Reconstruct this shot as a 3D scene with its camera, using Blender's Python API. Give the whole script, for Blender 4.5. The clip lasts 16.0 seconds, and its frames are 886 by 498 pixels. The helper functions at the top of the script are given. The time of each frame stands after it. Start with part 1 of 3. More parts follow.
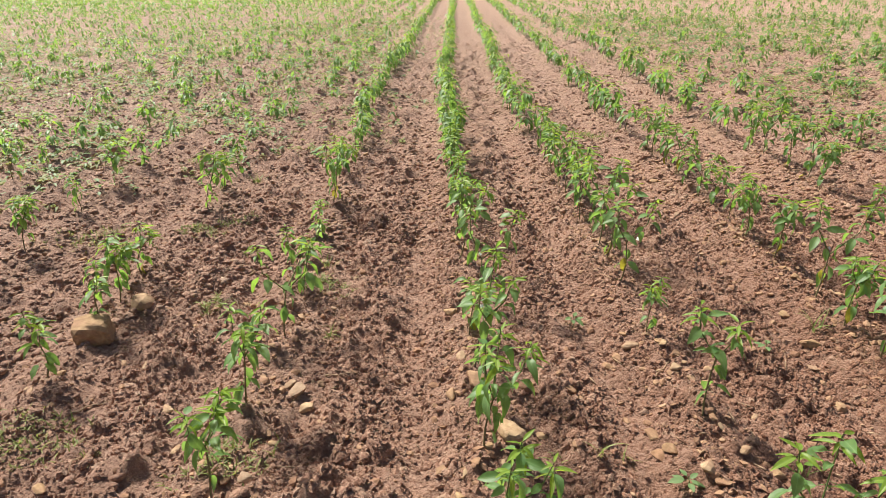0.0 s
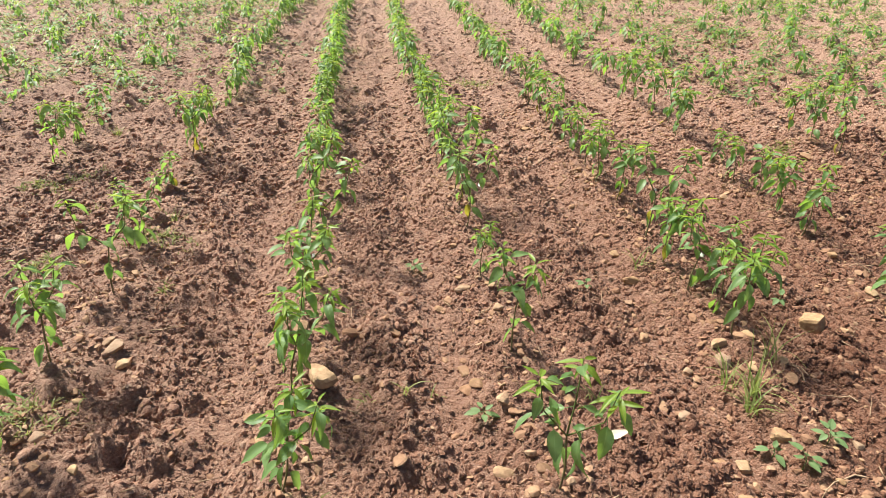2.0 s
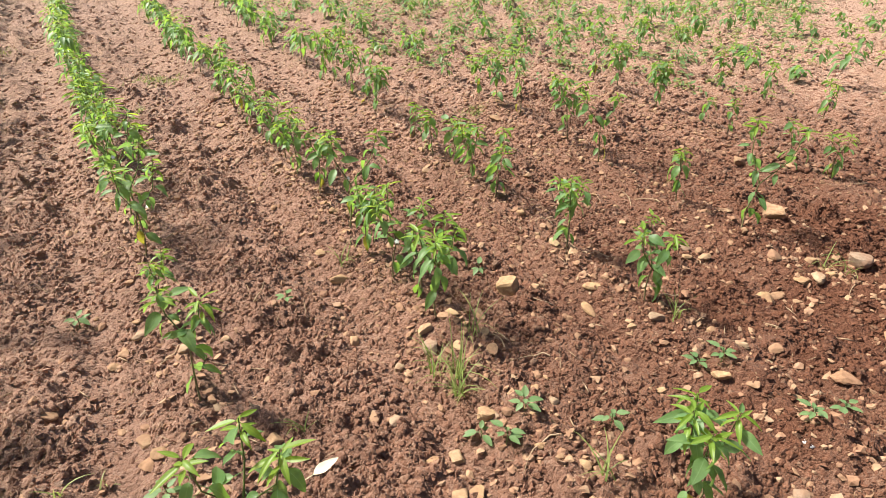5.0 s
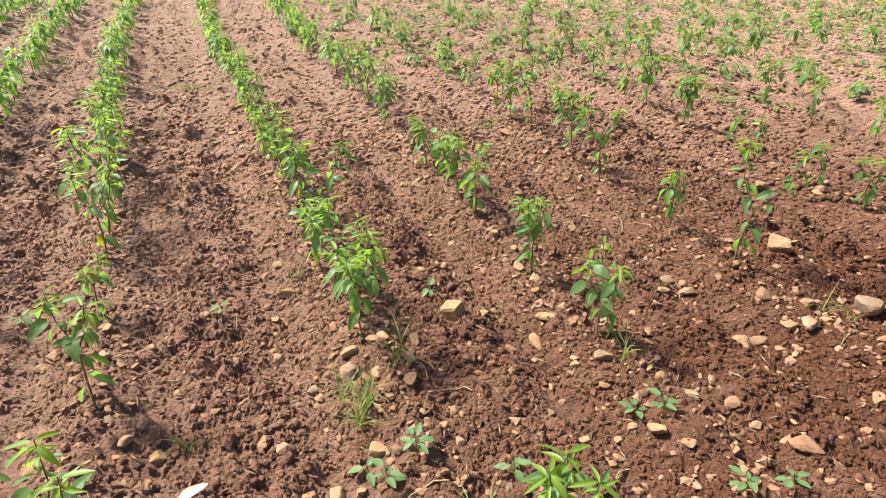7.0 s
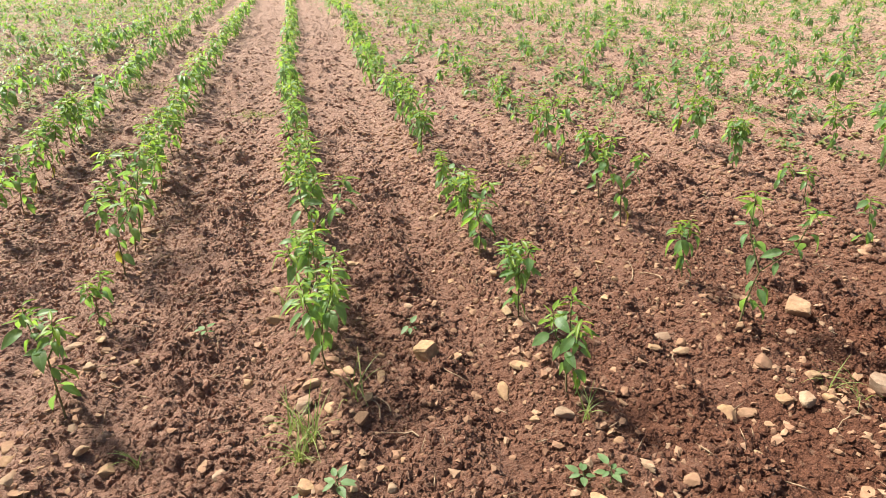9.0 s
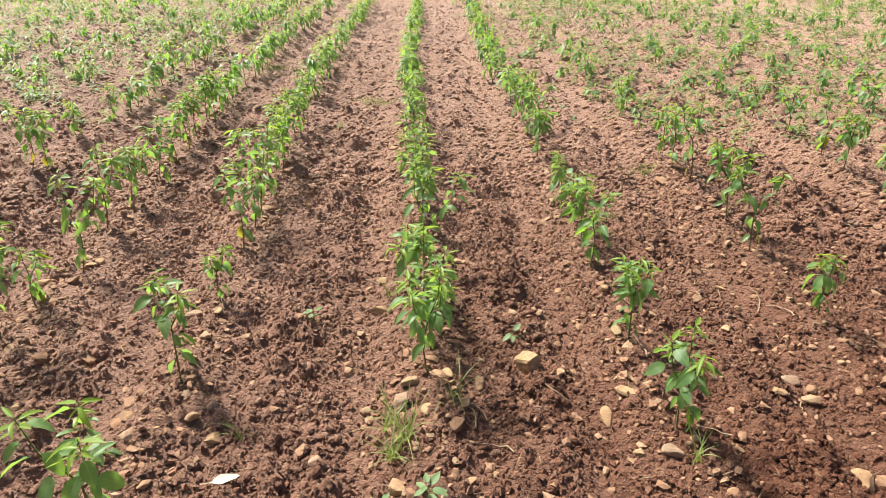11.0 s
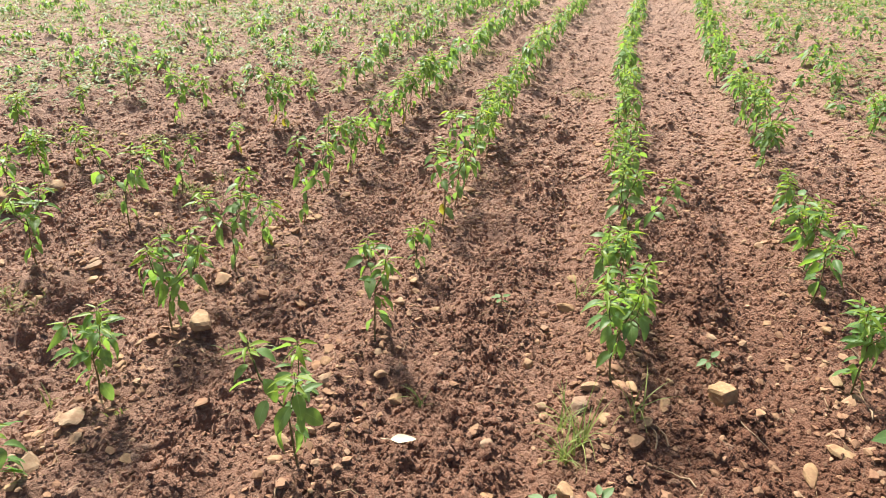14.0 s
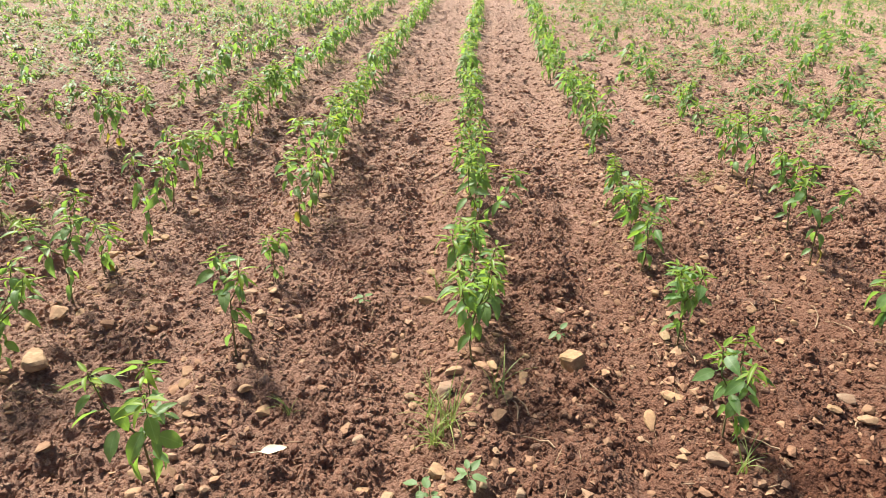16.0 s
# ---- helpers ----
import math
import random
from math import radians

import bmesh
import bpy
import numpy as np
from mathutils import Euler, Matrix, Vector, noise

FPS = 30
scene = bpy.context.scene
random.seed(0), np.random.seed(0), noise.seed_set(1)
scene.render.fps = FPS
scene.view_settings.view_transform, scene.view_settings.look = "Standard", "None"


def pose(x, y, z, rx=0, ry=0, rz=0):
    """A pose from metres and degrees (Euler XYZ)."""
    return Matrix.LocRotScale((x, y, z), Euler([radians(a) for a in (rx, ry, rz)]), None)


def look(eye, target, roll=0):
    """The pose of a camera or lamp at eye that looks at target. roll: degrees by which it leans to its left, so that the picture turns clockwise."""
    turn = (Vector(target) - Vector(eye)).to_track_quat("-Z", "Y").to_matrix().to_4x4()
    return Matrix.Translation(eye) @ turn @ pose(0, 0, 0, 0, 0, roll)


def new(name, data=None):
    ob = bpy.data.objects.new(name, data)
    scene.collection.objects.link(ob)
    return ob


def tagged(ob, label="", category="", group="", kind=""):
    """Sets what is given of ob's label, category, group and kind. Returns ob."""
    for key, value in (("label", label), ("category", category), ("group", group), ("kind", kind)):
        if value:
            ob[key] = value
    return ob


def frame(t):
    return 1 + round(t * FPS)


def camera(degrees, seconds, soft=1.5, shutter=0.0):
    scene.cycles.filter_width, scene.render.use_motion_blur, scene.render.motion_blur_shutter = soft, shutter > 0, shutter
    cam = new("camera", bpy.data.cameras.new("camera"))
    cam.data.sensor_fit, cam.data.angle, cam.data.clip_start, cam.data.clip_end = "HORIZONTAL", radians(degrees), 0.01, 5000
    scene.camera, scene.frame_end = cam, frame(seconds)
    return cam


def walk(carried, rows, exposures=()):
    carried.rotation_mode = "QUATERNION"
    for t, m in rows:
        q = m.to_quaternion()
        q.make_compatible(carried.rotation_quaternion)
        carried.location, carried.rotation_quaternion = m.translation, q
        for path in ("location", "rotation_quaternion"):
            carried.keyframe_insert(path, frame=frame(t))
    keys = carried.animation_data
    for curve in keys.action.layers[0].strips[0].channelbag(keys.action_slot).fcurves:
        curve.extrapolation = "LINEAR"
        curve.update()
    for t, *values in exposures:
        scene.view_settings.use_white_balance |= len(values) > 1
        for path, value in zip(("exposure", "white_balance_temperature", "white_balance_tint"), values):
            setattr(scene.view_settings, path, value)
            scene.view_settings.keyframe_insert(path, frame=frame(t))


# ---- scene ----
cam = camera(72.03, 16.0, soft=0.35)
PATH = [
    (0, (-0.144, 0.234, 1.377), (-0.138, 2.054, 0.546), -1.4),
    (0.5, (0.086, 0.152, 1.368), (0.032, 1.974, 0.544), 0.2),
    (0.7, (0.151, 0.152, 1.369), (0.235, 1.954, 0.504), 2.1),
    (1, (0.213, 0.154, 1.37), (0.425, 1.922, 0.46), 1.8),
    (1.5, (0.245, 0.176, 1.369), (0.5, 1.919, 0.422), 0.7),
    (2, (0.262, 0.188, 1.357), (0.479, 1.924, 0.388), 0.1),
    (2.5, (0.264, 0.275, 1.339), (0.57, 1.968, 0.32), 1.3),
    (2.7, (0.278, 0.311, 1.334), (0.694, 1.971, 0.299), 1.6),
    (3, (0.318, 0.344, 1.33), (0.943, 1.97, 0.349), 2.0),
    (3.3, (0.355, 0.353, 1.33), (1.164, 1.886, 0.332), 2.3),
    (3.5, (0.385, 0.354, 1.331), (1.261, 1.844, 0.325), 1.4),
    (4, (0.491, 0.336, 1.34), (1.363, 1.819, 0.32), 0.7),
    (4.5, (0.55, 0.34, 1.34), (1.495, 1.776, 0.319), 0.5),
    (5, (0.627, 0.325, 1.341), (1.526, 1.79, 0.319), 0.6),
    (5.2, (0.685, 0.31, 1.341), (1.537, 1.797, 0.31), 0.1),
    (7.3, (1.22, 0.186, 1.299), (1.834, 1.815, 0.315), -1.2),
    (7.5, (1.286, 0.17, 1.297), (1.84, 1.823, 0.317), -1.5),
    (8, (1.46, 0.104, 1.306), (1.916, 1.805, 0.356), -1.0),
    (8.5, (1.53, 0.088, 1.312), (1.947, 1.791, 0.351), -1.8),
    (9, (1.526, 0.108, 1.33), (1.948, 1.84, 0.424), -1.6),
    (9.5, (1.477, 0.146, 1.329), (1.819, 1.914, 0.46), -2.3),
    (9.7, (1.471, 0.145, 1.333), (1.77, 1.924, 0.469), -1.8),
    (11.8, (1.499, 0.23, 1.345), (1.52, 1.98, 0.378), 0.3),
    (12, (1.501, 0.236, 1.323), (1.497, 1.984, 0.352), 0.6),
    (12.5, (1.493, 0.228, 1.326), (1.406, 1.977, 0.36), -0.6),
    (13, (1.454, 0.224, 1.33), (1.265, 1.94, 0.321), -0.4),
    (13.5, (1.412, 0.206, 1.34), (1.066, 1.914, 0.359), 0.0),
    (14, (1.401, 0.194, 1.342), (0.946, 1.894, 0.392), 0.1),
    (14.5, (1.398, 0.182, 1.34), (0.906, 1.881, 0.406), -0.1),
    (15, (1.396, 0.171, 1.335), (0.918, 1.882, 0.415), -0.4),
    (15.5, (1.421, 0.156, 1.332), (1.127, 1.895, 0.389), 0.8),
    (16, (1.465, 0.15, 1.332), (1.422, 1.923, 0.408), 0.7),
]
EXPOSURES = [(0, 0.72), (1, 0.78), (1.5, 0.88), (3, 0.99), (16, 1.02)]
walk(cam, [(t, look(eye, target, roll)) for t, eye, target, roll in PATH], EXPOSURES)

# ---- world and sun ----
SUN_AZIMUTH, SUN_HEIGHT = radians(-42), radians(52)  # azimuth from +y towards +x
world = bpy.data.worlds.new("world")
scene.world = world
world.use_nodes = True
wn = world.node_tree.nodes
sky = wn.new("ShaderNodeTexSky")
sky.sky_type, sky.sun_disc = "NISHITA", False
sky.sun_elevation, sky.sun_rotation = SUN_HEIGHT, SUN_AZIMUTH
sky.air_density, sky.dust_density = 1.0, 4.0
wn["Background"].inputs["Strength"].default_value = 0.066
world.node_tree.links.new(sky.outputs[0], wn["Background"].inputs["Color"])
lamp = bpy.data.lights.new("sun", "SUN")
lamp.energy, lamp.angle, lamp.color = 5.0, radians(8.0), (1.0, 0.96, 0.87)
sun = new("sun", lamp)
to_sun = Vector((math.sin(SUN_AZIMUTH) * math.cos(SUN_HEIGHT), math.cos(SUN_AZIMUTH) * math.cos(SUN_HEIGHT), math.sin(SUN_HEIGHT)))
sun.matrix_world = look(to_sun * 20, (0, 0, 0))


# ---- materials ----
class Nodes:
    """Short hands for building a node material."""

    def __init__(self, name):
        self.mat = bpy.data.materials.new(name)
        self.mat.use_nodes = True
        self.tree = self.mat.node_tree
        self.bsdf = self.tree.nodes["Principled BSDF"]
        self.out = self.tree.nodes["Material Output"]

    def put(self, kind, **inputs):
        node = self.tree.nodes.new("ShaderNode" + kind)
        for key, value in inputs.items():
            sock = node.inputs[key.replace("_", " ")]
            if isinstance(value, bpy.types.NodeSocket):
                self.tree.links.new(value, sock)
            else:
                sock.default_value = value
        return node

    def place(self):
        return self.put("NewGeometry").outputs["Position"]

    def noise(self, scale, detail=4.0, rough=0.6, vector=None):
        node = self.put("TexNoise", Scale=scale, Detail=detail, Roughness=rough)
        self.tree.links.new(vector or self.place(), node.inputs["Vector"])
        return node.outputs["Fac"]

    def ramp(self, fac, *stops):
        node = self.put("ValToRGB", Fac=fac)
        el = node.color_ramp.elements
        while len(el) < len(stops):
            el.new(0.5)
        for e, (p, c) in zip(el, stops):
            e.position, e.color = p, (*c, 1) if len(c) == 3 else c
        return node.outputs["Color"]

    def mix(self, fac, a, b, blend="MIX"):
        node = self.tree.nodes.new("ShaderNodeMix")
        node.data_type, node.blend_type = "RGBA", blend
        for sock, value in ((node.inputs[0], fac), (node.inputs[6], a), (node.inputs[7], b)):
            if isinstance(value, bpy.types.NodeSocket):
                self.tree.links.new(value, sock)
            elif isinstance(value, (int, float)):
                sock.default_value = value
            else:
                sock.default_value = (*value, 1)
        return node.outputs[2]

    def math(self, op, a, b=0.0, clamp=False):
        node = self.tree.nodes.new("ShaderNodeMath")
        node.operation, node.use_clamp = op, clamp
        for sock, value in zip(node.inputs, (a, b)):
            if isinstance(value, bpy.types.NodeSocket):
                self.tree.links.new(value, sock)
            else:
                sock.default_value = value
        return node.outputs[0]

    def chance(self):
        """A random number for each object and, within a joined mesh, for each island."""
        a = self.put("ObjectInfo").outputs["Random"]
        b = self.put("NewGeometry").outputs["Random Per Island"]
        return self.math("FRACT", self.math("ADD", a, self.math("MULTIPLY", b, 7.31)))

    def bump(self, height, strength, distance):
        node = self.put("Bump", Strength=strength, Distance=distance, Height=height)
        self.tree.links.new(node.outputs[0], self.bsdf.inputs["Normal"])

    def finish(self, colour, rough=0.9, specular=0.2):
        for key, value in (("Base Color", colour), ("Roughness", rough), ("Specular IOR Level", specular)):
            sock = self.bsdf.inputs[key]
            if isinstance(value, bpy.types.NodeSocket):
                self.tree.links.new(value, sock)
            else:
                sock.default_value = (*value, 1) if isinstance(value, tuple) else value
        return self.mat


def soil_colour(n, lump=None):
    """lump: a colour of each clod's own, mixed in."""
    broad = n.noise(1.3, 5, 0.6)
    fine = n.noise(30, 7, 0.75)
    grit = n.noise(210, 4, 0.75)
    base = n.ramp(fine, (0.3, (0.155, 0.061, 0.035)), (0.5, (0.265, 0.114, 0.065)), (0.72, (0.42, 0.207, 0.126)))
    dry = n.mix(n.math("MULTIPLY", n.ramp(broad, (0.4, (0, 0, 0)), (0.68, (1, 1, 1))), 0.45), base, (0.41, 0.225, 0.148))
    soil = n.mix(0.5, dry, n.ramp(grit, (0.35, (0.10, 0.039, 0.023)), (0.5, (0.245, 0.106, 0.060)), (0.65, (0.66, 0.39, 0.265))))
    if lump:
        soil = n.mix(0.45, soil, lump)
    # the stony ground at the rows' start is darker; farther in, haze is painted on as paler soil, with an uneven edge
    own = n.put("SeparateXYZ", Vector=n.place())
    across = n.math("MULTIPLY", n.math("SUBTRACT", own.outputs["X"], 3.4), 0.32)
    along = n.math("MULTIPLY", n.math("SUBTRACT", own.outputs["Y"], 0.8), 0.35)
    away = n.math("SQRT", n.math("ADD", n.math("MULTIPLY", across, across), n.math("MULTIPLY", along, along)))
    patchy = n.noise(1.9, 6, 0.68)
    # darker soil around x 3.4, y 0.8, with a ragged edge
    darker = n.ramp(n.math("SUBTRACT", n.math("ADD", n.math("MULTIPLY", patchy, 0.6), 0.45), n.math("MULTIPLY", away, 0.5)), (0.12, (0, 0, 0)), (0.62, (1, 1, 1)))
    # haze put into the soil's own colour: paler the farther away, broken by noise
    haze_tone = n.ramp(n.math("ADD", n.math("MULTIPLY", patchy, 0.4), n.math("MULTIPLY", away, 0.2)), (0.3, (0, 0, 0)), (0.95, (1, 1, 1)))
    soil = n.mix(n.math("MULTIPLY", haze_tone, 0.7), soil, n.mix(0.5, soil, (0.56, 0.40, 0.31)))
    return n.mix(darker, soil, n.mix(0.9, soil, (0.53, 0.445, 0.40), "MULTIPLY")), darker


def crumbs(n):
    """Relief of crumbled soil, in metres: grains of 3 to 25 mm."""
    warp = n.put("VectorMath")
    warp.operation = "ADD"
    n.tree.links.new(n.place(), warp.inputs[0])
    shift = n.put("VectorMath")
    shift.operation = "SCALE"
    n.tree.links.new(n.put("TexNoise", Scale=40, Detail=3).outputs["Color"], shift.inputs[0])
    n.tree.links.new(n.place(), shift.inputs[0].links[0].from_node.inputs["Vector"])
    shift.inputs["Scale"].default_value = 0.02
    n.tree.links.new(shift.outputs[0], warp.inputs[1])
    total = n.math("MULTIPLY", n.noise(55, 8, 0.78), 0.016)
    for scale, size in ((48, 0.011), (110, 0.006), (230, 0.003)):
        cell = n.put("TexVoronoi", Vector=warp.outputs[0], Scale=scale, Randomness=1.0)
        total = n.math("SUBTRACT", total, n.math("MULTIPLY", cell.outputs["Distance"], size))
    return total


def dusty(mat, n, darker):
    """Fine dust on soil: a soft sheen at low angles, less where the soil is darker."""
    n.tree.links.new(n.math("MULTIPLY", n.math("SUBTRACT", 1.0, darker), 0.6), n.bsdf.inputs["Sheen Weight"])
    n.bsdf.inputs["Sheen Roughness"].default_value = 0.45
    n.bsdf.inputs["Sheen Tint"].default_value = (1.0, 0.72, 0.55, 1)
    return mat


def ground_material():
    n = Nodes("red_soil")
    colour, darker = soil_colour(n)
    # beyond the field's end the ground is grass
    y = n.put("SeparateXYZ", Vector=n.place()).outputs["Y"]
    edge = n.math("ADD", y, n.math("MULTIPLY", n.noise(0.5, 3), 2.0))
    grass = n.ramp(n.noise(9, 6, 0.7), (0.3, (0.05, 0.10, 0.02)), (0.7, (0.17, 0.24, 0.06)))
    sown = n.math("SUBTRACT", edge, FIELD_END + 1.0, clamp=True)
    colour = n.mix(sown, colour, grass)
    lumpy = n.put("TexVoronoi", Vector=n.place(), Scale=15, Randomness=1.0).outputs["Distance"]
    swell = n.math("SUBTRACT", n.math("MULTIPLY", n.noise(13, 6, 0.7), 0.036), n.math("MULTIPLY", lumpy, 0.018))
    n.bump(n.math("ADD", crumbs(n), swell), 1.0, 1.35)
    return dusty(n.finish(colour, 0.66, 0.25), n, darker)


def clod_material():
    n = Nodes("soil_clod")
    colour, darker = soil_colour(n, n.ramp(n.chance(), (0, (0.152, 0.061, 0.032)), (0.6, (0.265, 0.120, 0.066)), (0.88, (0.36, 0.185, 0.112)), (0.95, (0.44, 0.29, 0.19)), (1, (0.52, 0.38, 0.27))))
    n.bump(crumbs(n), 0.9, 1.0)
    return dusty(n.finish(colour, 0.66, 0.25), n, darker)


def stone_material(name, tints):
    n = Nodes(name)
    c = n.chance()
    steps = [(i / max(1, len(tints) - 1), t) for i, t in enumerate(tints)]
    tint = n.ramp(c, *steps)
    mottle = n.ramp(n.noise(45, 6, 0.7), (0.3, (0.52, 0.47, 0.42)), (0.7, (1.06, 1.03, 1.0)))
    colour = n.mix(1.0, tint, mottle, "MULTIPLY")
    # red dust sticks in patches
    dust = n.ramp(n.noise(22, 5, 0.65), (0.44, (0, 0, 0)), (0.64, (1, 1, 1)))
    colour = n.mix(n.math("MULTIPLY", dust, 0.65), colour, (0.26, 0.14, 0.085))
    n.bump(n.noise(180, 5, 0.7), 0.5, 0.003)
    return n.finish(colour, 0.82, 0.25)


def leaf_material(name, dark, light, thin, share, gloss=0.42, veins=0.12):
    """Leaves let part of the light through; share: how much."""
    n = Nodes(name)
    c = n.chance()
    patch = n.noise(70, 4, 0.6)
    colour = n.mix(0.3, n.mix(c, dark, light), n.ramp(patch, (0.3, dark), (0.75, light)))
    # a pale midrib and faint side veins
    own = n.put("SeparateXYZ", Vector=n.put("TexCoord").outputs["Object"])
    side = n.math("ABSOLUTE", own.outputs["X"])
    rib = n.math("SUBTRACT", 1.0, n.math("MULTIPLY", side, 600.0), clamp=True)
    slant = n.math("SUBTRACT", own.outputs["Y"], n.math("MULTIPLY", side, 0.9))
    ribs = n.math("GREATER_THAN", n.math("SINE", n.math("MULTIPLY", slant, 560.0)), 0.86)
    lines = n.math("ADD", n.math("MULTIPLY", rib, 0.6), n.math("MULTIPLY", ribs, veins), clamp=True)
    colour = n.mix(lines, colour, (light[0] * 1.7, light[1] * 1.5, light[2] * 1.9))
    n.bump(n.noise(240, 3, 0.6), 0.25, 0.002)
    n.finish(colour, gloss, 0.45)
    back = n.put("BsdfTranslucent", Color=n.mix(n.math("MULTIPLY", c, 0.6), thin, light))
    join = n.put("MixShader", Fac=share)
    n.tree.links.new(n.bsdf.outputs[0], join.inputs[1])
    n.tree.links.new(back.outputs[0], join.inputs[2])
    n.tree.links.new(join.outputs[0], n.out.inputs["Surface"])
    return n.mat


def plain_material(name, a, b, scale, rough, bump=0.3):
    n = Nodes(name)
    colour = n.ramp(n.noise(scale, 5, 0.65), (0.3, a), (0.7, b))
    n.bump(n.noise(scale * 4, 4, 0.6), bump, 0.002)
    return n.finish(colour, rough, 0.25)


FIELD_END = 62.0
M_GROUND = ground_material()
M_CLOD = clod_material()
M_STONE = stone_material("field_stone", [(0.40, 0.265, 0.145), (0.48, 0.34, 0.195), (0.30, 0.185, 0.115), (0.47, 0.325, 0.18), (0.34, 0.25, 0.18), (0.50, 0.37, 0.23), (0.36, 0.21, 0.125)])
M_GRAVEL = stone_material("gravel", [(0.30, 0.17, 0.105), (0.44, 0.29, 0.18), (0.33, 0.19, 0.12), (0.49, 0.35, 0.23)])
M_LEAF = leaf_material("pepper_leaf", (0.072, 0.160, 0.062), (0.180, 0.300, 0.105), (0.36, 0.60, 0.07), 0.46, 0.46)
M_YOUNG = leaf_material("young_leaf", (0.12, 0.22, 0.03), (0.22, 0.34, 0.05), (0.48, 0.64, 0.05), 0.5, 0.42)
M_OLD = leaf_material("yellowing_leaf", (0.24, 0.22, 0.03), (0.36, 0.33, 0.05), (0.5, 0.45, 0.05), 0.45, 0.6)
M_WEED = leaf_material("weed_leaf", (0.10, 0.19, 0.07), (0.19, 0.29, 0.12), (0.3, 0.45, 0.1), 0.4, 0.55)
M_GRASS = leaf_material("grass_blade", (0.11, 0.20, 0.045), (0.34, 0.37, 0.13), (0.42, 0.52, 0.1), 0.4, 0.5)
M_STEM = plain_material("green_stem", (0.07, 0.12, 0.03), (0.16, 0.17, 0.06), 60, 0.6)
M_WOOD = plain_material("brown_stem", (0.12, 0.10, 0.05), (0.22, 0.19, 0.09), 80, 0.8)
M_STRAW = plain_material("dry_straw", (0.26, 0.17, 0.10), (0.46, 0.34, 0.22), 50, 0.8)
M_PALE = plain_material("dried_leaf", (0.50, 0.46, 0.30), (0.68, 0.64, 0.46), 40, 0.7)
M_PETAL = plain_material("white_petal", (0.72, 0.72, 0.66), (0.82, 0.82, 0.78), 60, 0.6, 0.1)
M_DROPPING = plain_material("chalky_white", (0.55, 0.54, 0.52), (0.82, 0.82, 0.80), 90, 0.8)


# ---- helpers for meshes ----
def mesh_of(name, verts, faces, material, smooth=True):
    """A mesh from numpy arrays: vertices (n, 3) and faces (m, k)."""
    verts, faces = np.asarray(verts, np.float32), np.asarray(faces, np.int32)
    me = bpy.data.meshes.new(name)
    k = faces.shape[1]
    me.vertices.add(len(verts))
    me.vertices.foreach_set("co", verts.ravel())
    me.loops.add(faces.size)
    me.loops.foreach_set("vertex_index", faces.ravel())
    me.polygons.add(len(faces))
    me.polygons.foreach_set("loop_start", np.arange(len(faces), dtype=np.int32) * k)
    me.polygons.foreach_set("use_smooth", np.full(len(faces), smooth))
    me.update(calc_edges=True)
    me.materials.append(material)
    return me


def hung(name, me, parent, m=None, label=""):
    """A part: the mesh me under parent, at the pose m."""
    ob = new(name, me)
    ob.parent = parent
    if m is not None:
        ob.matrix_basis = m
    return tagged(ob, label)


def ico(level):
    bm = bmesh.new()
    bmesh.ops.create_icosphere(bm, subdivisions=level, radius=1.0)
    v = np.array([p.co for p in bm.verts])
    f = np.array([[p.index for p in g.verts] for g in bm.faces])
    bm.free()
    return v, f


ICO1, ICO2, ICO3 = ico(1), ico(2), ico(3)
OCTA = (np.array([(1, 0, 0), (0, 1, 0), (-1, 0, 0), (0, -1, 0), (0, 0, 1), (0, 0, -1)], float),
        np.array([(0, 1, 4), (1, 2, 4), (2, 3, 4), (3, 0, 4), (1, 0, 5), (2, 1, 5), (3, 2, 5), (0, 3, 5)]))
rng = np.random.default_rng(11)


# ---- the ground's relief ----
ROWS = [-0.82, -0.03, 0.70, 1.52, 2.29, 3.06, 4.05]
ROW_STEP = 0.83


def row_x(k):
    """The place of row k across the field; row 0 starts beside the camera."""
    if -1 <= k <= 5:
        return ROWS[k + 1]
    return ROWS[0] + (k + 1) * ROW_STEP if k < 0 else ROWS[-1] + (k - 5) * ROW_STEP


ROW_ALL = np.array([row_x(k) for k in range(-64, 78)])


def drift(y):
    """Far in, the rows lean a little to the right, and they wander."""
    return 0.033 * np.maximum(0, y - 8) + 0.02 * np.sin(y * 0.55 + 0.8) - 0.015


def fan(y):
    """The rows on the right spread apart as they go on."""
    return 0.03 * (np.clip(y, 0, 9) - 2)


def lane(x, y):
    """Where the row that starts at x runs, y metres along."""
    return x + drift(y) + fan(y) * np.maximum(0, x - 1.0)


def hashed(i, j, seed):
    h = (i.astype(np.int64) * 374761393 + j.astype(np.int64) * 668265263 + seed * 1442695041) & 0xFFFFFFFF
    h = ((h ^ (h >> 13)) * 1274126177) & 0xFFFFFFFF
    return ((h ^ (h >> 16)) & 0xFFFFFF) / float(0x1000000)


def value_noise(x, y, seed):
    i, j = np.floor(x), np.floor(y)
    u, v = x - i, y - j
    u, v = u * u * (3 - 2 * u), v * v * (3 - 2 * v)
    a, b, c, d = (hashed(i + p, j + q, seed) for p, q in ((0, 0), (1, 0), (0, 1), (1, 1)))
    return (a * (1 - u) + b * u) * (1 - v) + (c * (1 - u) + d * u) * v - 0.5


